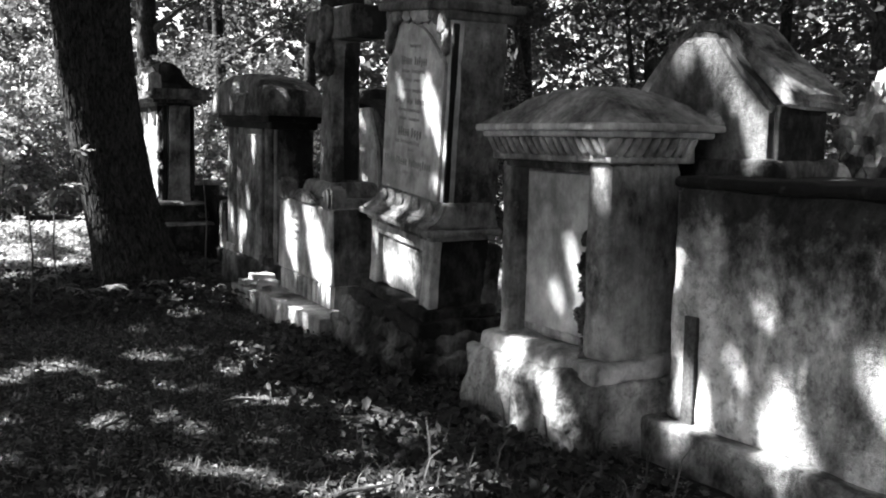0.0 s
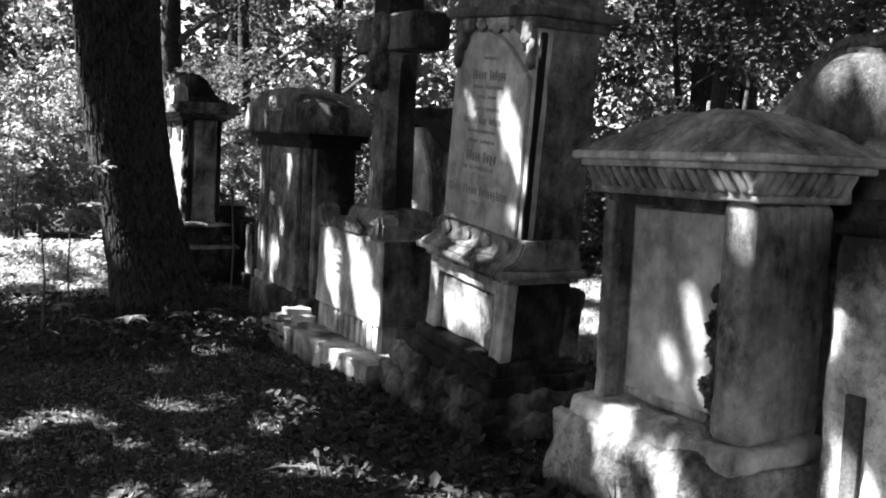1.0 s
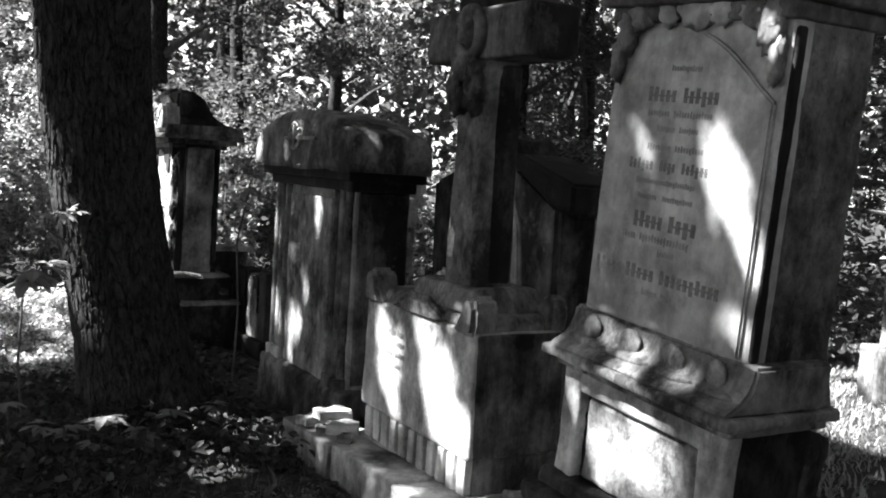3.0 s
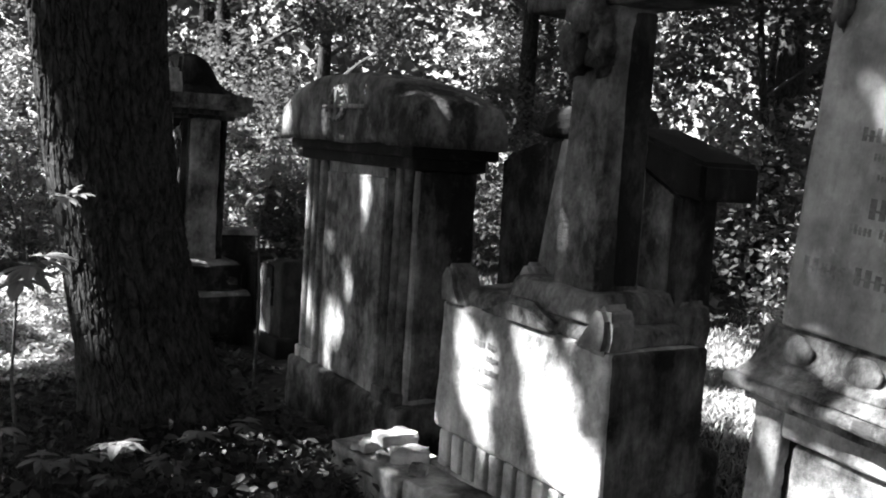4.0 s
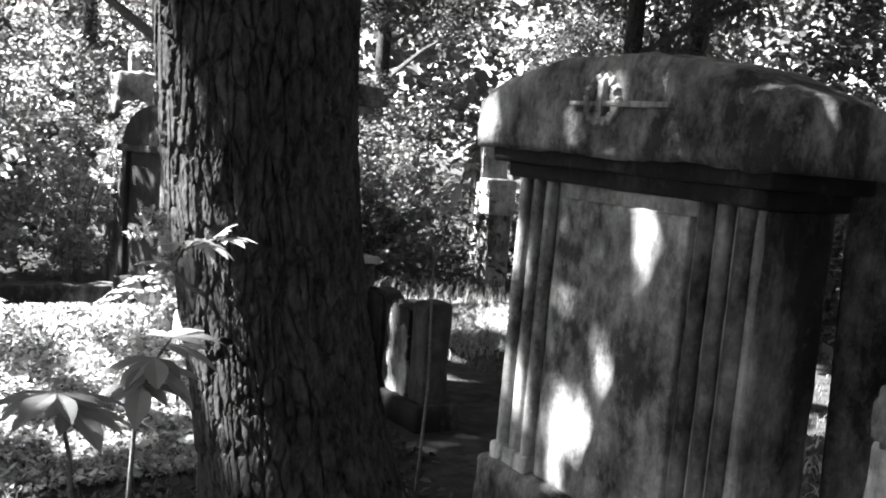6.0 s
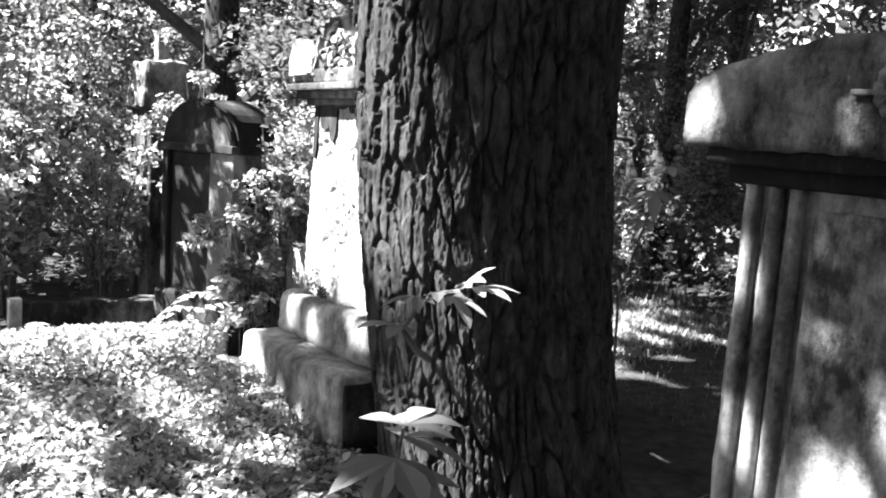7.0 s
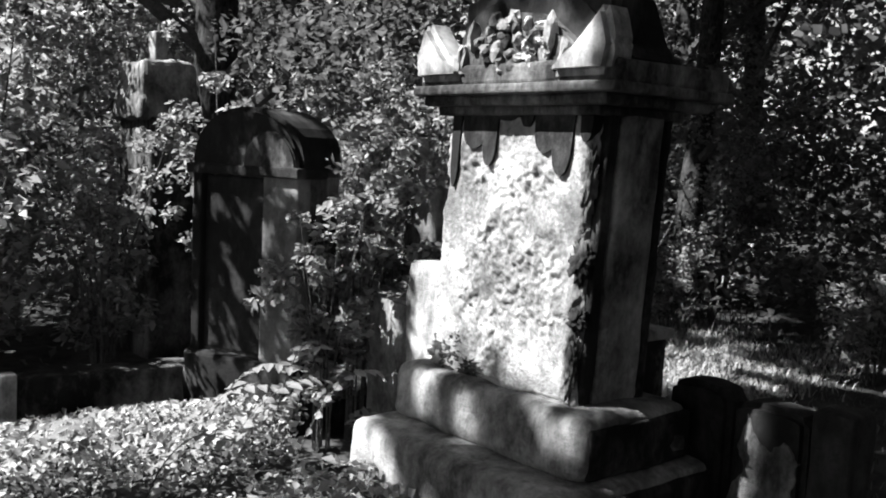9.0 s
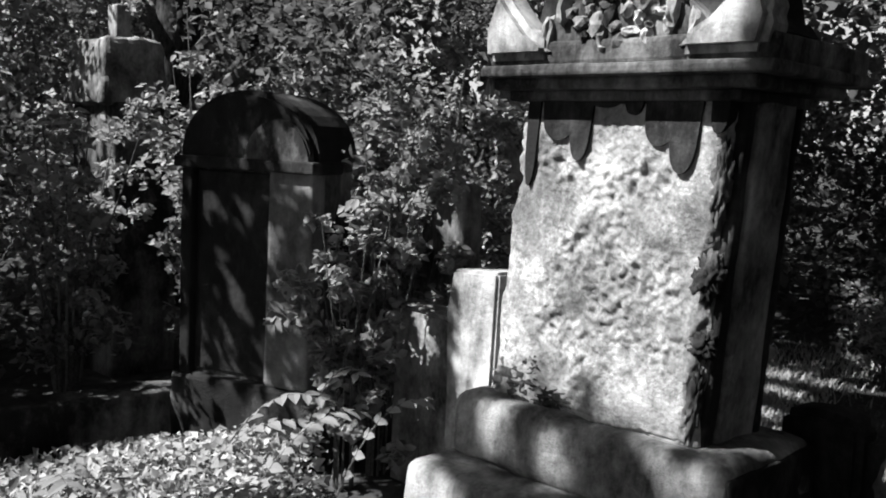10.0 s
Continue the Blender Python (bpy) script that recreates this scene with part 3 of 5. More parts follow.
def barrel_tomb():
    """The broad dark stone under a rounded lid."""
    t = thing("lidded_gravestone", 3.13, 9.48, lean=1.2, label="broad dark gravestone under a heavy rounded lid", category="gravestone")
    part("base", rbox(-0.045, 0.54, -0.76, 0.76, -0.1, 0.34, 0.05, 0.06, 0.02, tx=0.01), SOOT_SHADE, t)
    part("body", rbox(0.05, 0.46, -0.70, 0.70, 0.32, 1.70, 0.02, 0.06, 0.008, ty=0.01), MID, t)
    # shade of the side away from the sun, as a darker stone layer
    part("side_facing", rbox(0.075, 0.45, -0.706, -0.66, 0.36, 1.66, 0.02, 0.06, 0.008, ty=0.0), SOOT_SHADE, t, "black side face")
    part("tablet", rbox(0.012, 0.07, -0.40, 0.36, 0.34, 1.60, 0.012, 0.07, 0.006), STONE, t, "streaked inscription tablet")
    for y in (0.44, 0.53, 0.63):
        bm = bmesh.new()
        tube(bm, [(0.04, y, 0.34 + 1.34 * k / 8) for k in range(9)], [0.036 - 0.004 * k / 8 for k in range(9)], 10)
        part("column_base", rbox(-0.012, 0.09, y - 0.045, y + 0.045, 0.32, 0.41, 0.015), STONE, part("column", bm, STONE, t, smooth=True))
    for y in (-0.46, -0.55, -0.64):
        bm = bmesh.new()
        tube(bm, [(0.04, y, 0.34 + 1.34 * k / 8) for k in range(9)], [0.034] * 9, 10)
        part("column_base", rbox(-0.012, 0.09, y - 0.045, y + 0.045, 0.32, 0.41, 0.015), SOOT_SHADE, part("column", bm, SOOT_SHADE, t, smooth=True))
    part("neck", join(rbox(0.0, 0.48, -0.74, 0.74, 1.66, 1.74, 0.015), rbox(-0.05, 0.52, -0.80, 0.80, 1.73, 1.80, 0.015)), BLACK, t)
    bm = bmesh.new()
    n = 72
    rows = []
    for i in range(n + 1):
        v = 2 * i / n - 1
        k = (1 - abs(v) ** 2.5)
        top = 0.24 + 0.17 * k
        y = v * 0.90
        inset = 0.03 * (1 - k)
        ring = [(-0.10 + inset, 0.0), (-0.11 + inset, 0.04), (-0.105 + inset, top * 0.80), (-0.075 + inset, top * 0.96), (0.02, top), (0.26, top * 1.01), (0.44, top * 0.92), (0.51 - inset, top * 0.7), (0.53 - inset, 0.05), (0.52 - inset, 0.0)]
        rows.append([bm.verts.new((x, y + 0.006 * noise.noise(Vector((x * 9, y * 9, z * 9))), 1.79 + z + 0.012 * noise.noise(Vector((x * 5, y * 5, z * 5))) + 0.010 * noise.noise(Vector((x * 17, y * 17, z * 17))))) for x, z in ring])
    for a, b in zip(rows, rows[1:]):
        for k in range(10):
            bm.faces.new((a[k], b[k], b[(k + 1) % 10], a[(k + 1) % 10]))
    bm.faces.new(rows[0])
    bm.faces.new(rows[-1][::-1])
    bmesh.ops.recalc_face_normals(bm, faces=bm.faces)
    lid = part("lid", bm, LID, t, "rounded lid with soot crust", True)
    wreath = [blob(-0.112, 0.085 * math.cos(a), 2.01 + 0.085 * math.sin(a), 0.022, 0.024, 0.024, 0.7, 2, 14) for a in [math.pi * k / 7 for k in range(14)]]
    cross = join(rbox(-0.135, -0.06, -0.018, 0.018, 1.93, 2.09, 0.008), rbox(-0.13, -0.06, -0.37, 0.18, 1.985, 2.005, 0.005), *wreath)
    part("carved_emblem", cross, STONE, lid, "small carved emblem")


def crowned_stele():
    """The sunlit stele with a palmette crown on two blocks."""
    t = thing("crowned_stele", 2.62, 12.98, label="sunlit weathered limestone stele with carved crown", category="gravestone")
    part("lower_block", rbox(0.0, 1.05, -0.70, 0.71, -0.12, 0.45, 0.06, 0.06, 0.014, tx=0.01), STREAKY, t, smooth=True)
    part("upper_block", rbox(0.22, 0.98, -0.62, 0.68, 0.44, 0.72, 0.07, 0.06, 0.014, tx=0.03), STREAKY, t, smooth=True)
    part("shaft", rbox(0.37, 0.82, -0.48, 0.52, 0.70, 2.0, 0.03, 0.04, 0.020, tx=0.02, ty=0.04, freq=6.5), TABLET, t)
    part("side_moulding", rbox(0.47, 0.755, -0.500, -0.42, 0.70, 1.98, 0.02, 0.05, 0.006, tx=0.01), MID, t)
    part("side_facing", rbox(0.39, 0.468, -0.494, -0.42, 0.70, 1.97, 0.02, 0.05, 0.008, tx=0.01), BLACK, t, "black side face")
    part("side_facing", rbox(0.757, 0.82, -0.494, -0.42, 0.70, 1.97, 0.02, 0.05, 0.008, tx=0.01), BLACK, t, "black side face")
    part("base_facing", rbox(0.05, 1.04, -0.712, -0.66, -0.1, 0.41, 0.03, 0.08, 0.006), BLACK, t, "black side of the base")
    part("base_facing", rbox(0.28, 0.95, -0.628, -0.58, 0.46, 0.68, 0.03, 0.08, 0.006), BLACK, t, "black side of the base")
    # the cornice's lobed shadow, put in as a thin black layer
    lobes = [(-0.455, 1.99)]
    for k in range(161):
        y = -0.453 + 0.92 * k / 160
        drop = 0.035 + 0.02 * noise.noise(Vector((y * 9, 1.7, 0)))
        for c, w, h in ((0.40, 0.03, 0.44), (0.27, 0.085, 0.22), (0.165, 0.05, 0.31), (0.06, 0.07, 0.07), (-0.07, 0.04, 0.10), (-0.19, 0.07, 0.23), (-0.29, 0.06, 0.34), (-0.42, 0.035, 0.17)):
            if abs(y - c) < w:
                drop = max(drop, 0.85 * h * (1 - ((y - c) / w) ** 2) ** 0.24)
        lobes.append((y, 1.985 - drop))
    lobes.append((0.47, 1.99))
    part("soot_crust", prism(lobes[::-1], 0.338, 0.41), BLACK, t, "cornice shadow shaped as black hanging lobes")
    # the face: a smooth skin at the edges, worn through to a pitted core in the middle
    ny, nz = 124, 164
    face = np.zeros((nz + 1, ny + 1, 3))
    for i in range(nz + 1):
        for j in range(ny + 1):
            y, z = -0.455 + 0.935 * j / ny, 0.71 + 1.26 * i / nz
            p = Vector((0, y, z))
            edge = min(y + 0.455, 0.48 - y, z - 0.71) + 0.03 * noise.noise(p * 9) + 0.012 * noise.noise(p * 30)
            core = max(0.0, min(1.0, 1.6 - 1.25 * math.hypot((y - 0.0) / 0.30, (z - 1.30) / 0.50) + 1.5 * noise.noise(p * 5)))
            pit = 0.018 * noise.noise(Vector((0, y * 17, z * 13))) + 0.014 * noise.noise(p * 37) + 0.008 * noise.noise(p * 80)
            x = 0.352 + 0.010 * noise.noise(p * 4) + 0.0015 * noise.noise(p * 50) + core * (0.006 + pit) + 0.05 * max(0.0, 1 - max(edge, 0) / 0.03)
            face[i, j] = (x, y, z)
    i, j = np.arange(nz)[:, None] * (ny + 1), np.arange(ny)
    a = (i + j).ravel()
    quads = np.concatenate([np.stack([a, a + ny + 1, a + ny + 2], -1), np.stack([a, a + ny + 2, a + 1], -1)])
    ob = new("worn_face", mesh_of("worn_face", face.reshape(-1, 3), quads, TABLET))
    ob.parent = t
    for y, z, w, h in ((-0.44, 1.66, 0.03, 0.13), (-0.435, 1.34, 0.055, 0.08), (-0.445, 1.10, 0.05, 0.05), (-0.45, 0.90, 0.025, 0.12)):
        part("edge_crust", blob(0.372, y, z, 0.026, w, h, 0.9, 4, 12), SOOT_SHADE, t, "dark crust along the edge", True)
    for y, z, w, h in ((0.34, 0.80, 0.12, 0.07), (0.20, 0.765, 0.09, 0.04), (0.28, 0.88, 0.05, 0.045)):
        part("moss_patch", blob(0.362, y, z, 0.013, w, h, 1.1, 4, 16), SOOT_SHADE, t, "dark mossy patch")
    part("cornice", join(rbox(0.32, 0.87, -0.50, 0.53, 1.95, 2.0, 0.012), rbox(0.26, 0.95, -0.58, 0.57, 1.99, 2.04, 0.014), rbox(0.21, 1.0, -0.66, 0.60, 2.035, 2.08, 0.014)), SOOT_SHADE, t)
    part("crown_block", rbox(0.24, 0.98, -0.64, 0.58, 2.075, 2.17, 0.02), SOOT_SHADE, t)
    head = [(-0.62, 2.16), (-0.56, 2.24)] + [(-0.01 - 0.45 * math.cos(a), 2.24 + 0.26 * math.sin(a) ** 0.8) for a in [math.pi * k / 14 for k in range(15)]] + [(0.54, 2.24), (0.57, 2.16)]
    part("pediment", slab(head[::-1], 0.34, 0.62, 0.02), BLACK, t)
    back = [(0.34, 2.16), (0.36, 2.50), (0.48, 2.52), (0.62, 2.44), (0.72, 2.28), (0.82, 2.20), (0.99, 2.17), (0.99, 2.10), (0.34, 2.10)]
    bm = prism([(y, z) for y, z in back], -0.50, 0.44)
    for v in bm.verts:
        v.co = Vector((v.co.y, v.co.x, v.co.z))
    bmesh.ops.recalc_face_normals(bm, faces=bm.faces)
    part("sloping_back", softened(bm, 0.03), BLACK, t)
    for y, f in ((-0.46, 1), (0.43, -1)):
        part("horn", slab([(y - f * 0.15, 2.10), (y - f * 0.17, 2.22), (y - f * 0.13, 2.33), (y - f * 0.10, 2.39), (y - f * 0.03, 2.31), (y + f * 0.06, 2.22), (y + f * 0.16, 2.16), (y + f * 0.17, 2.10)][::f], 0.20, 0.36, 0.03), STONE, t, "pointed corner leaf")
    relief = [(-0.60, 2.09), (-0.56, 2.18), (-0.40, 2.20), (-0.30, 2.28), (-0.16, 2.37), (0.0, 2.39), (0.16, 2.36), (0.30, 2.27), (0.40, 2.20), (0.54, 2.18), (0.56, 2.09)]
    relief_part = part("crown_relief", slab(relief[::-1], 0.27, 0.36, 0.02), SOOT_SHADE, t)
    for k in range(26):
        a, q = 2.399 * k, 0.17 * math.sqrt((k + 0.5) / 26)
        part("wreath_flower", blob(0.262, 1.35 * q * math.cos(a) - 0.01, 2.25 + 0.72 * q * math.sin(a), 0.030, 0.026 + 0.012 * math.sin(k * 3), 0.028 + 0.01 * math.cos(k * 5), 0.8, 2, 9), STONE if k % 3 else SOOT_SHADE, relief_part)
    for k, z, w in ((-0.33, 2.17, 0.09), (-0.24, 2.28, 0.08), (0.24, 2.29, 0.07), (0.30, 2.18, 0.09), (0.38, 2.14, 0.05)):
        part("ribbon", blob(0.262, k, z, 0.035, 0.022, w, 0.6, 2), STONE, relief_part)
    part("finial", blob(0.44, 0.02, 2.48, 0.10, 0.17, 0.07, 0.4), BLACK, t, smooth=True)
    # all above the blocks leans towards the start of the row
    for ob in [c for c in t.children_recursive if not c.name.startswith(("lower_block", "upper_block", "base_facing"))]:
        for v in ob.data.vertices:
            v.co.y += 0.04 - 0.055 * (v.co.z - 0.72)


def arched_stone():
    """The dark arched stone behind the herbs: a panel beside a smooth pillar under a rounded head."""
    t = thing("arched_gravestone", 2.763, 15.322, turn=21.5, label="dark arched gravestone with a smooth pillar, half overgrown", category="gravestone")
    part("base", rbox(0.0, 0.58, -0.56, 0.36, -0.1, 0.42, 0.03, 0.08, 0.012), BLACK, t)
    part("body", rbox(0.08, 0.50, -0.50, 0.30, 0.40, 1.62, 0.02, 0.08, 0.006), SOOT_SHADE, t)
    part("arch", slab([(y - 0.09, z) for y, z in wave_arch(0.45, 1.58, 2.0, 18, 2.6)], 0.04, 0.50, 0.03), BLACK, t)
    part("lunette", slab([(y - 0.31, z) for y, z in wave_arch(0.21, 1.62, 1.85, 10)], 0.005, 0.06, 0.01), SOOT_SHADE, t)
    part("dark_panel", rbox(0.066, 0.10, -0.25, 0.24, 0.44, 1.56, 0.01, 0.1, 0.003), SLATE, t, "dark inscription panel")
    part("pillar", rbox(0.03, 0.16, -0.53, -0.25, 0.41, 1.62, 0.02, 0.08, 0.004), GREY, t, "smooth grey pillar")
    part("pillar", rbox(0.02, 0.14, 0.24, 0.32, 0.41, 1.62, 0.02, 0.08, 0.004), BLACK, t)
    part("lintel", rbox(-0.01, 0.30, -0.55, 0.35, 1.57, 1.635, 0.012), BLACK, t)


def small_stones():
    t = thing("double_tablet", 3.66, 12.17, label="low dark headstone with two rounded heads and a flaked face", category="headstone")
    part("base", rbox(-0.06, 0.28, -0.56, 0.42, -0.08, 0.14, 0.03), BLACK, t)
    for y, w, h, lift in ((0.22, 0.165, 0.72, 0.07), (-0.14, 0.175, 0.70, 0.06)):
        bm = slab([(y - w, 0.12), (y - w * 1.02, h * 0.6), (y - w, h)] + [(y - w * math.cos(a), h + lift * math.sin(a) ** 0.7) for a in [math.pi * k / 10 for k in range(1, 10)]] + [(y + w, h), (y + w * 1.01, h * 0.5), (y + w, 0.12)], 0.0, 0.18, 0.03)
        part("tablet", bm, SLATE, t)
    part("side_block", rbox(-0.01, 0.19, -0.52, -0.33, 0.12, 0.80, 0.03, 0.05, 0.012), SLATE, t)
    patch = [(-0.30, 0.14), (-0.31, 0.30), (-0.27, 0.42), (-0.29, 0.55), (-0.22, 0.62), (-0.16, 0.56), (-0.10, 0.60), (-0.04, 0.70), (0.0, 0.55), (-0.05, 0.46), (0.02, 0.36), (0.03, 0.22), (-0.04, 0.14)]
    patch = [(y + (b - y) * k + 0.022 * noise.noise(Vector((y * 40, z * 40, k * 9))), z + (c - z) * k + 0.018 * noise.noise(Vector((z * 40, k * 9, y * 40)))) for (y, z), (b, c) in zip(patch, patch[1:] + patch[:1]) for k in (0, 0.2, 0.4, 0.6, 0.8)]
    part("flaked_patch", slab(patch[::-1], -0.007, 0.02, 0.005), STREAKY, t, "pale flaked patch")
    q = thing("square_post", 3.66, 12.86, label="short square stone post with a pale sunlit top", category="post")
    part("shaft", rbox(-0.17, 0.17, -0.15, 0.15, -0.08, 0.92, 0.02, 0.06, 0.008), SOOT_SHADE, q)
    part("top_slab", rbox(-0.20, 0.20, -0.17, 0.17, 0.915, 0.965, 0.012, 0.06, 0.004), PALE, q, "pale top slab")
    k = thing("leaning_slab", 3.95, 14.78, label="small pale slab standing among the leaves", category="headstone")
    part("slab", rbox(-0.08, 0.08, -0.18, 0.18, -0.1, 1.54, 0.03, 0.06, 0.012), MID, k)
    h = thing("broken_headstone", 3.30, 14.30, label="broken pale headstone with leaf shadows", category="headstone")
    part("slab", slab([(-0.20, -0.08), (-0.18, 0.90), (0.24, 0.92), (0.24, -0.08)][::-1], 0.02, 0.24, 0.02), STONE, h)
    part("broken_piece", slab([(-0.50, -0.08), (-0.52, 1.18), (-0.22, 1.16), (-0.185, 0.95), (-0.21, 0.5), (-0.205, -0.08)][::-1], -0.03, 0.16, 0.015), PALE, h, "pale broken upright piece")
    c = thing("grave_kerb", 2.2, 15.78, turn=-4, label="long low dark stone kerb of an old plot", category="kerb")
    part("kerb", rbox(-0.60, 0.60, -0.10, 0.14, -0.08, 0.31, 0.03, 0.08, 0.02), SOOT_SHADE, c)
    p = thing("stone_post", 1.56, 15.70, label="short pale kerb post", category="kerb")
    part("post", rbox(-0.05, 0.05, -0.05, 0.05, -0.08, 0.36, 0.015), PALE, p)


def back_row():
    """Stones behind the row, facing the other way."""
    m = thing("gabled_monument", 3.78, 8.12, label="dark gabled monument with a flaked pale front, behind the cross", category="monument")
    part("base", rbox(0.03, 0.44, -0.72, 0.74, -0.1, 0.35, 0.03, 0.1), SOOT_SHADE, m)
    part("body", slab([(-0.64, 0.33), (-0.64, 1.62), (-0.20, 1.86), (0.26, 1.88), (0.52, 1.83), (0.80, 1.75), (0.78, 0.33)][::-1], 0.08, 0.38, 0.03), SOOT_SHADE, m)
    part("flaked_front", slab([(0.22, 1.86), (0.27, 1.63), (0.32, 1.40), (0.37, 1.15), (0.42, 1.0), (0.40, 0.6), (-0.30, 0.55), (-0.34, 1.0), (-0.28, 1.5), (-0.10, 1.86)], 0.055, 0.10, 0.012), PALE, m, "pale flaked front")
    part("gable", slab([(-0.83, 1.58), (-0.83, 1.76), (-0.30, 1.93), (0.10, 1.95), (0.10, 1.89), (-0.22, 1.86), (-0.64, 1.62)], 0.03, 0.42, 0.02), BLACK, m, "dark sloping roof")
    part("crest", rbox(0.04, 0.40, -0.20, 0.40, 1.875, 2.03, 0.04, 0.06, 0.02, ty=0.05), BLACK, m)
    o = thing("cross_topped_stone", 2.95, 17.6, label="pale stone block topped by a broken cross", category="gravestone")
    part("shaft", rbox(0.1, 0.6, -0.35, 0.35, -0.1, 1.95, 0.03, 0.12), SOOT_SHADE, o)
    part("block", rbox(0.02, 0.55, -0.32, 0.36, 1.93, 2.40, 0.04, 0.05, 0.03, tx=0.04, ty=0.05, freq=4), STREAKY, o)
    part("stub", rbox(0.24, 0.36, -0.06, 0.08, 2.38, 2.66, 0.02), STONE, o)
    r = thing("rock_monument", 5.28, 4.0, turn=-12, label="jagged rockwork monument with a small round tablet", category="monument")
    for i, k in enumerate([j / 13 for j in range(14)]):
        part("rock", blob(0.25 + 0.08 * math.sin(i * 5), 0.42 * (1 - k) * math.sin(i * 2.4), 0.1 + 1.75 * k, 0.30 * (1.1 - 0.75 * k), 0.42 * (1.05 - 0.85 * k), 0.20, 0.9, 3, 11), STONE, r)
    part("tablet", slab([(y - 0.02, z) for y, z in wave_arch(0.14, 1.30, 1.47, 14)] + [(-0.16, 0.9), (0.12, 0.9)], -0.16, -0.04, 0.01), PALE, r)
    n = thing("slim_stele", 10.2, 11.1, turn=10, label="slim weathered stele among the trees", category="gravestone")
    part("base", rbox(-0.02, 0.40, -0.24, 0.24, -0.1, 0.5, 0.03), BLACK, n)
    part("shaft", rbox(0.05, 0.30, -0.17, 0.17, 0.48, 2.62, 0.03, 0.12, 0.01, ty=0.02), SOOT_SHADE, n)
    part("ledge", rbox(0.0, 0.36, -0.30, 0.18, 1.30, 1.42, 0.02), BLACK, n)
    w = thing("pointed_monument", 8.05, 7.95, turn=-20, label="pale monument with a pointed pyramid head among the trees", category="monument")
    part("base", rbox(-0.1, 0.75, -0.55, 0.55, -0.1, 0.5, 0.03, 0.12, 0.01), SOOT_SHADE, w)
    part("body", rbox(0.0, 0.62, -0.42, 0.42, 0.48, 1.72, 0.03, 0.12, 0.01, ty=0.02), MID, w)
    part("pyramid_head", rbox(-0.04, 0.62, -0.46, 0.46, 1.70, 2.64, 0.02, 0.1, 0.012, tx=0.28, ty=0.41), PALE, w)
    k = thing("small_chapel_stone", 9.3, 19.6, turn=-25, label="far pale pointed headstone in the sun", category="headstone")
    part("body", rbox(0, 0.5, -0.5, 0.5, -0.1, 1.35, 0.03, 0.12), PALE, k)
    part("gothic_head", slab([(-0.55, 1.33), (-0.50, 1.75), (-0.25, 2.3), (0.0, 2.75), (0.25, 2.3), (0.50, 1.75), (0.55, 1.33)][::-1], 0.05, 0.45, 0.03), PALE, k)
    part("niche", slab([(-0.25, 0.5), (-0.25, 1.6), (0.0, 2.1), (0.25, 1.6), (0.25, 0.5)][::-1], -0.02, 0.06, 0.01), SOOT_SHADE, k)
    e = thing("far_pale_stone", 11.8, 17.6, turn=-30, label="low broken pale stone lit white by the sun", category="headstone")
    part("base", rbox(-0.05, 0.40, -0.34, 0.34, -0.1, 0.24, 0.03, 0.08, 0.02), STONE, e)
    part("broken_head", slab([(-0.28, 0.22), (-0.27, 0.46), (-0.16, 0.66), (-0.04, 0.60), (0.06, 0.72), (0.18, 0.56), (0.26, 0.46), (0.28, 0.22)][::-1], 0.03, 0.32, 0.03), PALE, e)
    q = thing("far_block_stone", 7.95, 17.3, turn=-15, label="small pale block stone beyond the clearing", category="headstone")
    part("shaft", rbox(0, 0.33, -0.21, 0.21, -0.1, 0.99, 0.02, 0.08, 0.01), STONE, q)
    part("cap", rbox(-0.03, 0.36, -0.24, 0.24, 0.98, 1.46, 0.02, 0.08, 0.012), PALE, q)


wide_block()
roofed_tomb()
inscribed_stele()
cross_monument()
barrel_tomb()
crowned_stele()
arched_stone()
small_stones()
back_row()


# ---- the big tree beside the path ----
def trunk_axis(z):
    """Where the middle of the big trunk lies at a height: it leans, then straightens."""
    h = min(z, 3.0)
    return Vector((-0.266 * h + 0.030 * h * h - 0.45 * (z - h), 0.155 * h - 0.082 * h * h - 0.10 * (z - h), z))


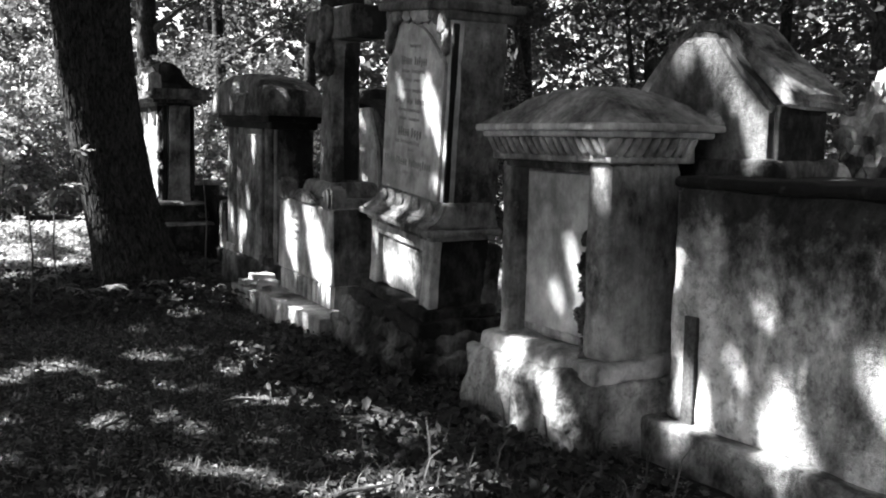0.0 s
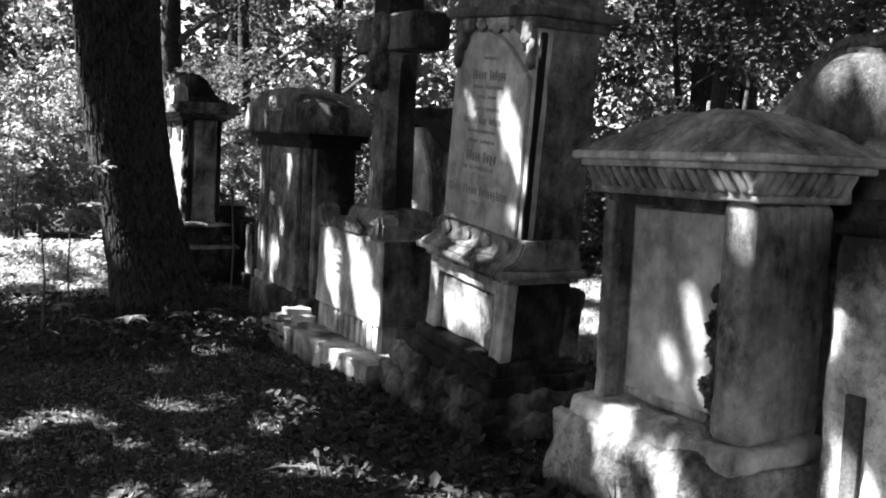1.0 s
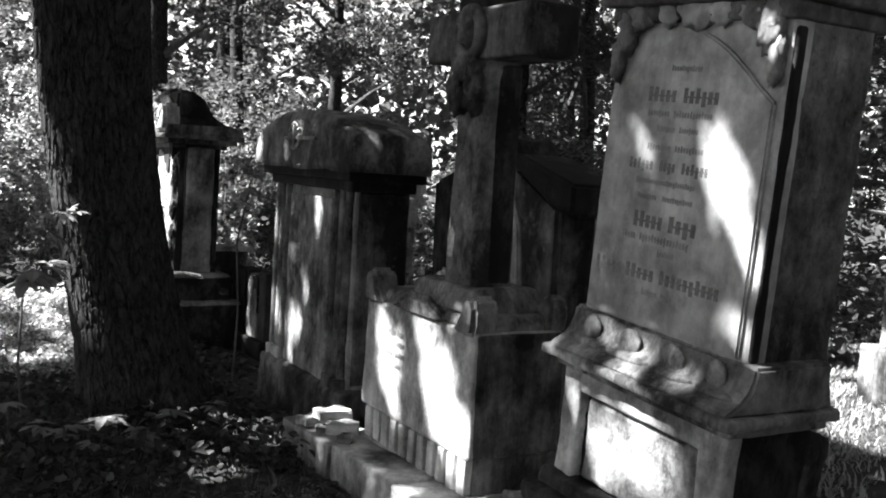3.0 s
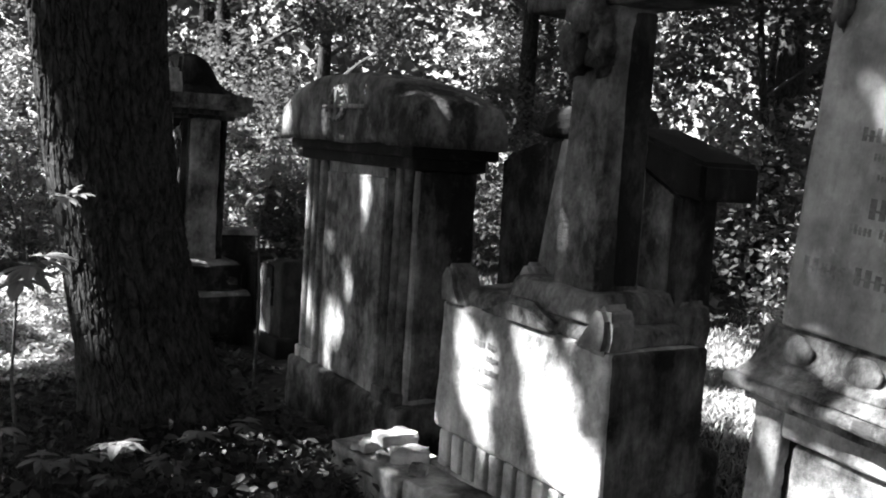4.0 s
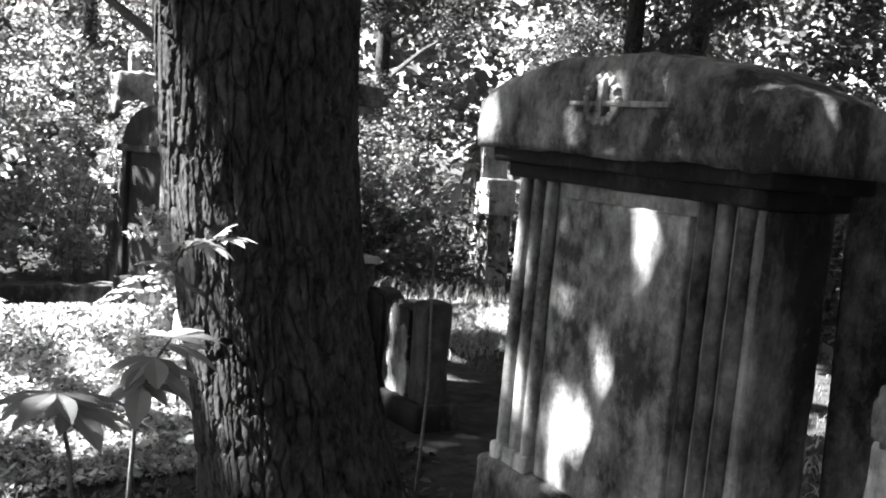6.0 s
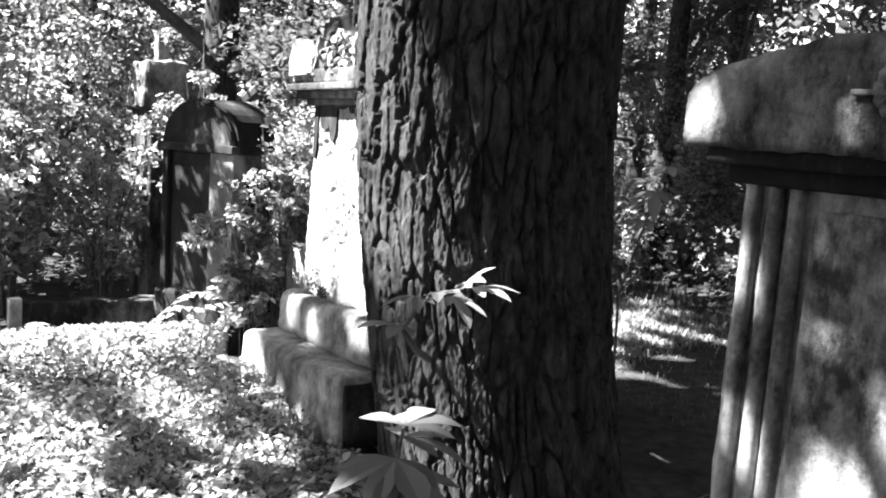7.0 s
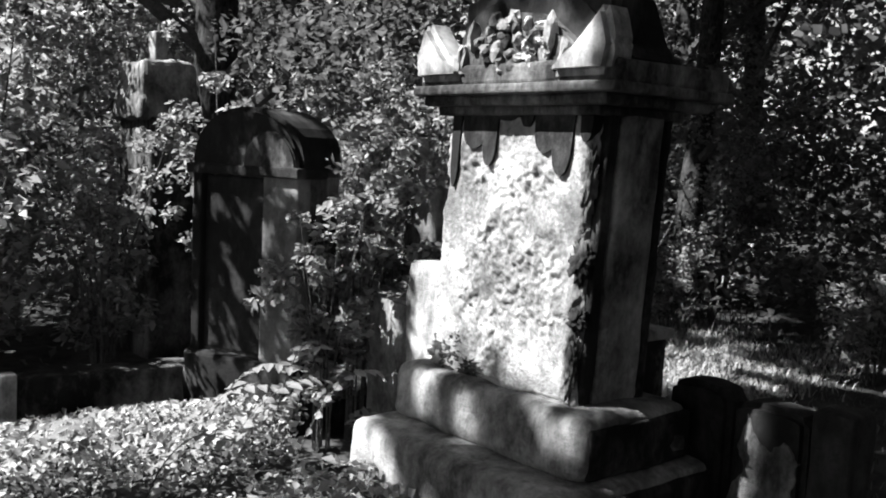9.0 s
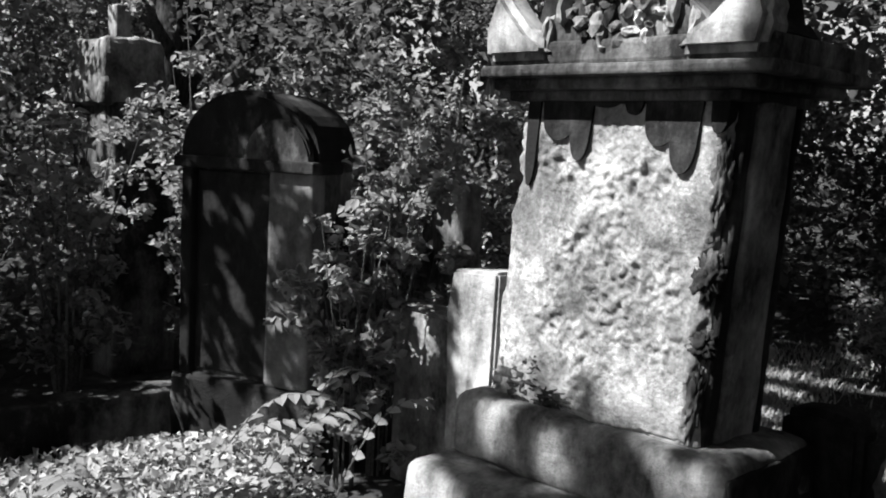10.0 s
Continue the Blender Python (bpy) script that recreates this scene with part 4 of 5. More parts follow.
def bark_trunk(r0, height, seg=500, rows=420):
    """A furrowed trunk that flares at the foot: rough plates of bark between deep cracks."""
    verts = np.zeros((rows + 1, seg, 3))
    for i in range(rows + 1):
        z = -0.12 + (height + 0.12) * i / rows
        flare = 0.13 * math.exp(-max(z, 0) / 0.42)
        axis = trunk_axis(z)
        for j in range(seg):
            # closer steps on the side towards the path
            u = 2 * math.pi * j / seg
            a = u - 0.5 * math.sin(u - radians(225))
            c, sn = math.cos(a), math.sin(a)
            r = (r0 + 0.002 * z + flare * (1 + 0.5 * math.sin(a * 5 + 1))) * (1 + 0.02 * math.sin(2 * a + 0.6 * z) + 0.012 * math.sin(3 * a + 1.3))
            at = Vector((c * 0.36, sn * 0.36, z))
            p = at + noise.noise_vector(Vector((at.x * 8, at.y * 8, z * 3))) * 0.010 + noise.noise_vector(at * 45) * 0.005
            # long narrow plates with ragged edges, deep cracks between them, each plate split across, tipped and flaked
            d, cell = noise.voronoi(Vector((p.x / 0.046, p.y / 0.046, p.z / 0.20)))
            crack = min(1.0, max(0.0, d[1] - d[0] - 0.05) / 0.06)
            d1, cell1 = noise.voronoi(Vector((p.x / 0.030, p.y / 0.030, p.z / 0.075)) + cell[0] * 2.0)
            split = min(1.0, max(0.0, d1[1] - d1[0] - 0.02) / 0.07)
            long = min(1.0, abs(noise.noise(Vector((p.x * 15, p.y * 15, p.z * 1.6)))) / 0.09)
            own, own1 = noise.noise(cell[0] * 5.3), noise.noise(cell1[0] * 7.7)
            # each plate lifts at its lower edge
            shag = max(-0.6, min(0.6, cell[0].z - p.z / 0.20)) * 0.016 + max(-0.6, min(0.6, cell[0].x - p.x / 0.046)) * 0.012 * own
            grit = noise.noise(at * 110) + 0.8 * noise.noise(Vector((at.x * 150, at.y * 150, z * 40)))
            r += 0.012 * long + crack * (0.016 + 0.5 * shag + 0.004 * own + split * (0.002 + 0.004 * own1)) + 0.0022 * grit - 0.024
            verts[i, j] = (axis.x + r * c, axis.y + r * sn, z)
    i = np.arange(rows)[:, None] * seg
    j = np.arange(seg)
    a, b = i + j, i + (j + 1) % seg
    f = np.concatenate([np.stack([a, b, b + seg], -1).reshape(-1, 3), np.stack([a, b + seg, a + seg], -1).reshape(-1, 3)])
    return new("trunk", mesh_of("trunk", verts.reshape(-1, 3), f, BARK))


# places on the stones that the sun reaches through gaps in the crown: x, y, z, radius
GAPS = [
    (3.17, 4.07, 0.95, 0.015), (3.17, 4.04, 0.86, 0.03), (3.17, 4.16, 0.70, 0.02), (3.17, 4.39, 0.77, -0.02), (3.17, 3.96, 0.62, 0.01), (2.95, 4.34, 0.40, 0.08), (2.92, 4.25, 0.26, 0.08), (2.92, 3.85, 0.19, 0.06), (2.92, 3.75, 0.13, 0.05), (2.95, 4.05, 0.30, 0.02), (2.92, 4.19, 0.08, 0.01), (3.05, 3.71, 1.38, 0.02),
    (3.09, 5.98, 1.93, -0.012), (3.09, 5.60, 1.88, 0.03), (3.09, 5.51, 1.75, 0.05), (3.09, 5.45, 1.60, 0.04), (3.09, 5.34, 2.01, 0.0), (3.09, 6.15, 1.43, 0.0), (3.09, 6.11, 1.20, 0.01), (3.09, 5.87, 1.22, 0.0), (3.06, 6.12, 0.72, 0.08), (3.06, 6.08, 0.62, 0.05), (3.06, 5.80, 0.74, 0.09), (3.06, 5.74, 0.64, 0.06),
    (3.06, 6.30, 0.87, 0.05), (3.09, 5.46, 1.30, 0.01), (3.09, 5.69, 1.35, -0.015), (3.04, 5.92, 1.08, 0.03), (3.04, 5.68, 1.10, 0.01),
    (3.35, 3.36, 0.47, 0.03), (3.35, 3.34, 0.34, 0.05), (3.35, 3.30, 0.21, 0.06), (3.35, 3.05, 0.53, 0.0), (3.35, 2.92, 0.84, 0.015), (3.35, 3.19, 1.12, 0.0), (3.35, 2.78, 0.29, 0.04), (3.35, 2.71, 0.22, 0.06), (3.35, 2.62, 0.11, 0.06), (3.35, 2.36, 0.66, 0.02), (3.35, 2.30, 0.58, 0.04),
    (3.72, 3.58, 2.02, 0.07), (3.72, 3.80, 2.04, 0.02), (3.72, 3.28, 1.54, 0.04), (3.72, 3.41, 1.81, 0.01),
]
GAPS_BEYOND = [
    (3.00, 7.97, 0.90, 0.03), (3.00, 7.93, 0.80, 0.05), (3.00, 7.88, 0.70, 0.05), (3.00, 7.83, 0.60, 0.05), (3.00, 7.78, 0.50, 0.03), (3.00, 7.82, 0.84, 0.02), (3.00, 7.77, 0.76, 0.02), (3.00, 7.46, 0.97, 0.05), (3.00, 7.40, 0.86, 0.09), (3.00, 7.34, 0.74, 0.12),
    (3.00, 7.26, 0.63, 0.13), (3.00, 7.18, 0.54, 0.13), (3.00, 7.08, 0.47, 0.11), (3.02, 7.16, 1.05, 0.03), (2.78, 8.19, 0.15, 0.01), (2.78, 7.70, 0.18, 0.0), (2.78, 7.54, 0.18, 0.0), (2.78, 7.20, 0.14, 0.0), (2.78, 6.90, 0.12, 0.01), (2.90, 8.45, 0.30, 0.08),
    (3.13, 9.27, 1.51, 0.03), (3.13, 9.24, 1.41, 0.01), (3.13, 9.50, 0.98, 0.0), (3.13, 9.56, 0.65, 0.05), (3.13, 9.71, 0.43, 0.05), (3.13, 9.99, 0.70, 0.04),
    (2.64, 13.59, 0.37, 0.09), (2.64, 13.56, 0.15, 0.06), (2.64, 13.36, 0.34, 0.02), (2.64, 13.30, 0.20, 0.03), (2.64, 13.05, 0.16, 0.04), (2.64, 12.98, 0.02, 0.04), (2.64, 12.72, 0.04, 0.04), (2.84, 13.40, 0.64, 0.06), (2.84, 13.1, 0.54, 0.03), (2.84, 12.8, 0.52, 0.0),
    (3.27, 13.92, 1.10, 0.12), (3.27, 13.93, 0.92, 0.11), (3.27, 13.91, 0.74, 0.08), (3.27, 13.95, 0.52, 0.03), (3.32, 14.30, 0.62, 0.0), (3.32, 14.2, 0.40, 0.0),
    (2.80, 15.32, 0.90, 0.04), (2.74, 15.45, 1.12, 0.03), (2.72, 15.52, 1.48, 0.03), (2.80, 15.30, 1.40, 0.03), (2.66, 15.63, 0.16, 0.02), (2.88, 15.10, 0.99, 0.02), (2.86, 15.12, 1.30, 0.03), (3.66, 12.01, 0.54, -0.02), (3.66, 12.07, 0.27, -0.02), (3.66, 12.13, 0.64, -0.03),
    (3.04, 9.38, 2.06, 0.03), (3.04, 9.59, 1.93, 0.01), (3.04, 10.22, 1.94, 0.05),  (3.13, 9.62, 0.66, 0.06), (3.13, 9.30, 0.74, 0.03), (3.13, 9.75, 1.18, 0.01), (3.05, 10.12, 0.9, 0.02), (3.13, 9.44, 0.93, 0.02),
    (3.13, 10.07, 1.37, 0.02), (3.84, 8.12, 1.62, 0.0), (3.84, 8.30, 1.38, 0.03), (3.84, 8.14, 1.22, 0.03), (3.84, 8.22, 1.0, 0.01), (3.12, 7.40, 1.62, -0.02), (3.12, 7.44, 1.95, -0.02), (3.12, 7.42, 1.45, -0.02), (3.0, 6.92, 1.09, 0.02),
]
GAPS_BEYOND += [(1.88, 3.69, 0, 0.12), (2.02, 3.57, 0, 0.10), (2.27, 3.58, 0, 0.06), (2.29, 4.75, 0, 0.05), (2.37, 4.58, 0, 0.05), (1.97, 6.18, 0, 0.05), (2.94, 7.12, 0, 0.03), (1.93, 4.21, 0, 0.04)]
# flecks on the path, the clearings and the trunk; the crowned stele stands in full sun
GAPS_BEYOND += [(3.0, 10.42, 1.68, 0.04), (1.76, 9.22, 0.15, 0.07), (2.1, 8.35, 0.0, 0.07), (2.25, 8.42, 0.0, 0.05), (0.93, 8.9, 1.12, 0.02), (1.56, 9.82, 1.12, 0.01), (1.57, 9.62, 1.42, 0.10), (5.9, 9.3, 0, 0.35), (6.1, 8.2, 0, 0.4), (6.5, 8.5, 0, 0.6), (6.2, 8.8, 0, 0.5), (9.9, 16.2, 0.4, 0.25), (11.8, 17.6, 0.4, 0.5), (10.6, 17.0, 0.9, 0.3), (9.6, 16.3, 0.3, 0.3), (8.5, 16.0, 0.7, 0.35), (7.95, 17.3, 1.2, 0.3), (8.4, 15.6, 0.0, 0.25), (6.6, 14.6, 0.0, 0.35), (7.6, 15.0, 0.0, 0.2), (10.9, 10.6, 0.2, 0.6), (11.6, 10.2, 0.8, 0.6), (12.1, 16.4, 0.1, 0.25), (3.05, 14.5, 0.9, 0.10), (3.1, 14.55, 1.3, 0.14), (3.3, 14.6, 1.6, 0.14), (3.3, 14.6, 1.2, 0.12), (3.6, 14.75, 1.3, 0.12), (3.75, 14.9, 1.6, 0.12), (3.4, 14.6, 1.0, 0.10), (3.95, 15.2, 1.5, 0.18), (4.4, 15.4, 1.9, 0.2), (3.66, 12.86, 0.96, 0.12)] + [(2.99, 12.70 + 0.36 * i, 1.13 + 0.29 * j, 0.23 - 0.025 * ((2 * i + j) % 3)) for i in range(3) for j in range(4)] + [(1.50 + 0.12 * (k % 2), 9.98 - 0.13 * (k % 3), 0.80 + 0.115 * k, 0.035 * (k * 7 % 4)) for k in range(0, 17) if k % 5 != 3] + [(1.60, 9.72, 1.31 + 0.31 * k, 0.02) for k in range(4)] + [(2.99, 13.40, 1.75, 0.18), (2.99, 13.42, 1.45, 0.16), (2.85, 12.5, 2.22, 0.09), (2.85, 13.4, 2.25, 0.06), (2.85, 13.0, 2.25, 0.08)]


def open_to_sun(p, margin=0.06):
    """Which spots keep clear of the light's way to the gaps."""
    s = np.array(SUN)
    keep = np.ones(len(p), bool)
    ragged = 0.72 + 0.56 * np.abs(np.sin(p @ np.array([91.7, 57.3, 33.1])))
    for x, y, z, r in GAPS + GAPS_BEYOND:
        d = p - (x, y, z)
        along = d @ s
        off = np.linalg.norm(d - along[:, None] * s, axis=1)
        keep &= (off > (r + margin) * ragged) | (along < 0.4)
    return keep


def shade_leaves(n, x0, x1, y0, y1, flecks):
    """Spots high up whose shade falls on that stretch of ground; flecks: the lower, the more sun comes through."""
    foot = np.stack([RNG.uniform(x0, x1, n), RNG.uniform(y0, y1, n), np.zeros(n)], 1)
    # the edges of the shade wander
    foot += np.array([noise.noise_vector(Vector((a * 0.55, b * 0.55, 5))) for a, b, _ in foot]) * (0.8, 0.8, 0) * np.array([min(1, max(0, max(-2 - a, a - 6, -b, b - 17))) for a, b, _ in foot])[:, None]
    h = RNG.uniform(6.4, 9.6, n)
    p = foot + np.array(SUN) * (h / SUN.z)[:, None]
    fleck = np.array([noise.noise(Vector((a * 2.5, b * 2.0, 3.0))) + 0.6 * noise.noise(Vector((a * 4.7, b * 3.6, 9.0))) for a, b, _ in foot])
    # the herbs past the tree lie in lighter shade
    flecks = flecks - 0.45 * np.clip((foot[:, 1] - 11.5) / 0.8, 0, 1) * (foot[:, 0] < 2.4) * (foot[:, 1] < 14.5)
    return p[open_to_sun(p) & ((fleck < flecks) | ((foot[:, 0] > 1.5) & (foot[:, 0] < 2.6) & (foot[:, 1] > 8.3) & (foot[:, 1] < 9.7)) | ((foot[:, 0] > 2.7) & (foot[:, 0] < 4.7) & (foot[:, 1] < 12)) | ((foot[:, 0] > 2.5) & (foot[:, 0] < 3.3) & (foot[:, 1] < 13.5)))]


def big_tree():
    t = thing("large_maple", 2.188, 9.905, label="thick old tree with deeply furrowed dark bark", category="tree")
    trunk = bark_trunk(0.346, 3.0)
    trunk.parent = t
    bm = bmesh.new()
    tube(bm, [trunk_axis(z) for z in (2.9, 4.0, 5.0, 6.2, 7.6, 9.0)], [0.34, 0.27, 0.21, 0.15, 0.10, 0.04], 14)
    part("upper_trunk", bm, BARK, t)
    for a, z, ln in ((5, 5.0, 4.5), (48, 5.8, 4.5), (112, 5.8, 4.5), (168, 5.0, 4.5), (188, 6.2, 4.5), (252, 5.8, 4.5), (270, 5.0, 4.5), (320, 5.0, 4.5)):
        c, s = math.cos(radians(a)), math.sin(radians(a))
        bm = bmesh.new()
        pts = [(-0.52 - 0.45 * (z - 3) + c * ln * k, -0.28 - 0.10 * (z - 3) + s * ln * k, z + 1.7 * k - 0.6 * k * k + 0.15 * math.sin(k * 7 + a)) for k in (0, 0.2, 0.4, 0.6, 0.8, 1.0)]
        tube(bm, pts, [0.10, 0.08, 0.06, 0.045, 0.03, 0.012], 8)
        part("limb", bm, BARK, t)
    # the crown: leaves over the path, thick but for the gaps and small flecks
    p = np.concatenate([shade_leaves(4500, 0.5, 2.7, 7.2, 10.2, 0.7), shade_leaves(105000, -2.5, 6.8, -3.5, 12.7, 0.32), shade_leaves(7000, 4.7, 7.4, 12.5, 14.3, 0.18), shade_leaves(3200, 7.7, 9.2, 12.0, 15.0, 0.2), shade_leaves(6500, -1.5, 3.55, 12.5, 13.9, 0.26)])
    foliage("crown", p - np.array([2.188, 9.905, 0]), 0.15, CANOPY, t, up=0.5, slim=0.40, fine=False)


big_tree()


# ---- woods round about ----
def overhanging_tree():
    """An unseen tree beyond the herbs, added to shade the overgrown graves."""
    t = thing("overhanging_tree", -1.9, 20.4, label="unseen tree added to shade the overgrown graves", category="tree")
    bm = bmesh.new()
    tube(bm, [(0.02 * z, -0.03 * z, z) for z in (-0.1, 0.6, 2, 4, 6, 8)], [0.28, 0.22, 0.2, 0.17, 0.12, 0.04], 12)
    part("trunk", bm, BARK, t)
    p = shade_leaves(2600, 1.5, 2.4, 15.2, 16.3, 0.0)
    foliage("crown", p - np.array([-1.9, 20.4, 0]), 0.15, CANOPY, t, up=0.5, slim=0.40, fine=False)
    # a low bough that throws flecks of light on the arched gravestone
    n = 4200
    q = np.stack([RNG.uniform(2.92, 3.3, n), RNG.uniform(14.1, 16.1, n), RNG.uniform(0.15, 2.05, n)], 1) + RNG.uniform(3.2, 4.3, n)[:, None] * np.array(SUN)
    q = q[open_to_sun(q, 0.015)]
    foliage("low_bough", q - np.array([-1.9, 20.4, 0]), 0.085, LEAF, t, up=0.5, slim=0.34)
    bm = bmesh.new()
    tube(bm, [(0.1, -0.1, 4.4), (1.2, -1.6, 4.9), (2.2, -3.0, 4.6), (2.9, -3.9, 4.0)], [0.07, 0.05, 0.03, 0.008], 8)
    part("limb", bm, BARK, t)


overhanging_tree()


def spreading_tree():
    """A tree added in the woods behind; its crown, out of view, keeps them dim."""
    t = thing("spreading_tree", 6.9, 24.0, label="tree added to keep the woods dim, its crown unseen", category="tree")
    bm = bmesh.new()
    tube(bm, [(0.02 * z, -0.03 * z, z) for z in (-0.1, 0.6, 2, 4, 6, 8)], [0.3, 0.24, 0.2, 0.17, 0.12, 0.04], 12)
    part("trunk", bm, BARK, t)
    p = np.concatenate([shade_leaves(28000, 8.6, 18.0, 3.0, 12.2, 0.08), shade_leaves(20000, 8.6, 18.0, 12.2, 16.5, 0.34)])
    foliage("crown", p - np.array([6.9, 24.0, 0]), 0.22, CANOPY, t, up=0.5, slim=0.40, fine=False)
    # its unseen top, added to close the sky over the trees behind the graves
    n = 5200
    q = np.stack([RNG.uniform(2.5, 15, n), RNG.uniform(12, 25, n), RNG.uniform(9.6, 12.5, n)], 1)
    q = q[(np.array([noise.noise(Vector(v) * 0.5) for v in q]) > -0.12) & open_to_sun(q, 0.2)]
    foliage("treetop", q - np.array([6.9, 24.0, 0]), 0.42, CANOPY, t, up=0.5, slim=0.40, fine=False)


spreading_tree()


def wayside_tree():
    """An unseen tree added across the path to dapple the ground there."""
    t = thing("wayside_tree", -8.0, 7.0, label="unseen tree added across the path for its shade", category="tree")
    bm = bmesh.new()
    tube(bm, [(0.02 * z, 0.03 * z, z) for z in (-0.1, 0.6, 2, 4, 7, 10)], [0.3, 0.24, 0.2, 0.17, 0.12, 0.04], 12)
    part("trunk", bm, BARK, t)
    p = np.concatenate([shade_leaves(13000, -9.0, -2.4, -6.0, 12.0, 0.12), shade_leaves(6000, -2.5, 9.0, -9.0, -3.4, 0.12)])
    foliage("crown", p - np.array([-8.0, 7.0, 0]), 0.28, CANOPY, t, up=0.5, slim=0.40, fine=False)


wayside_tree()


def tree_behind():
    """An unseen broad tree, added so that its crown closes the sky at the start."""
    t = thing("broad_tree", -2.2, -4.5, label="unseen tree added at the start of the path to close the sky", category="tree")
    bm = bmesh.new()
    tube(bm, [(0.03 * z, 0.02 * z, z) for z in (-0.1, 0.6, 2, 4, 7, 10)], [0.5, 0.4, 0.34, 0.3, 0.2, 0.05], 14)
    part("trunk", bm, BARK, t)
    n = 17000
    p = np.stack([RNG.uniform(-7, 9.5, n), RNG.uniform(-10, 2.6, n), RNG.uniform(4.2, 9.0, n)], 1)
    ragged = np.array([noise.noise(Vector(q) * 0.45) for q in p])
    keep = (ragged > -0.25) & open_to_sun(p) & (p[:, 1] + 1.5 * ragged < 2.2)
    foliage("crown", p[keep] - np.array([-2.2, -4.5, 0]), 0.34, CANOPY, t, up=0.5, slim=0.40, fine=False)


tree_behind()


def far_tree(x, y, h, r, crowns, leaves, lean=(0, 0), name="woodland_tree", low=0.35):
    t = thing(name, x, y, label="slender woodland tree in full leaf behind the graves", category="tree", group="woodland trees")
    bm = bmesh.new()
    zs = [-0.1, h * 0.12, h * 0.3, h * 0.5, h * 0.75, h]
    tube(bm, [(lean[0] * z + 0.05 * math.sin(z + x), lean[1] * z + 0.05 * math.cos(z * 1.3 + y), z) for z in zs], [r * 1.25, r, r * 0.85, r * 0.7, r * 0.4, r * 0.1], 10)
    part("trunk", bm, BARK, t, smooth=True)
    cs, rs = [], []
    for i in range(crowns):
        a = RNG.uniform(0, 2 * math.pi)
        z = h * (low + (1 - low) * RNG.random())
        d = (0.5 + 1.6 * RNG.random()) * (1.25 - z / h) * h / 7
        c = np.array([lean[0] * z + d * math.cos(a), lean[1] * z + d * math.sin(a), z])
        cs.append(c)
        rs.append(0.45 + 0.55 * RNG.random())
        if i % 3 == 0:
            bm = bmesh.new()
            z0 = max(h * 0.2, z - d * 0.6)
            tube(bm, [(lean[0] * z0, lean[1] * z0, z0), tuple((c + (lean[0] * z0, lean[1] * z0, z0)) / 2 + (0, 0, 0.1)), tuple(c)], [r * 0.35, r * 0.22, 0.012], 6)
            part("limb", bm, TWIG, t)
    p = clumps(cs, rs, int(1.8 * leaves) // crowns)
    p = p[open_to_sun(p + np.array([x, y, 0]), -0.1)]
    foliage("crown", p, 0.078, LEAF, t, up=0.7, fine=False)


def shrub(x, y, h, w, leaves, size=0.085):
    t = thing("shrub", x, y, label="leafy shrub with thin stems, bright in the sun", category="shrub", group="shrubs")
    cs, rs = [], []
    for i in range(9):
        bm = bmesh.new()
        a = 2.4 * i + x
        d = w * (0.25 + 0.6 * RNG.random())
        z = h * (0.45 + 0.55 * RNG.random())
        tip = (d * math.cos(a), d * math.sin(a), z)
        tube(bm, [(0.05 * math.cos(a), 0.05 * math.sin(a), -0.05), (tip[0] * 0.35, tip[1] * 0.35, z * 0.5), (tip[0] * 0.75, tip[1] * 0.75, z * 0.8), tip], [0.022 * min(1, w), 0.016 * min(1, w), 0.010 * min(1, w), 0.004], 5)
        part("stem", bm, TWIG, t)
        for k in (0.3, 0.5, 0.7, 0.85, 1.0):
            cs.append((tip[0] * k + 0.12 * RNG.standard_normal(), tip[1] * k + 0.12 * RNG.standard_normal(), z * k))
            rs.append(w * (0.18 + 0.16 * RNG.random()))
    p = clumps(cs, rs, int((1.6 if w > 0.6 else 2) * leaves) // len(cs))
    p = p[open_to_sun(p + np.array([x, y, 0]), 0.0)]
    foliage("leaves", p, size * 0.85 if w > 0.6 else size * 0.62, BUSH, t, up=0.7, fine=w <= 0.6)


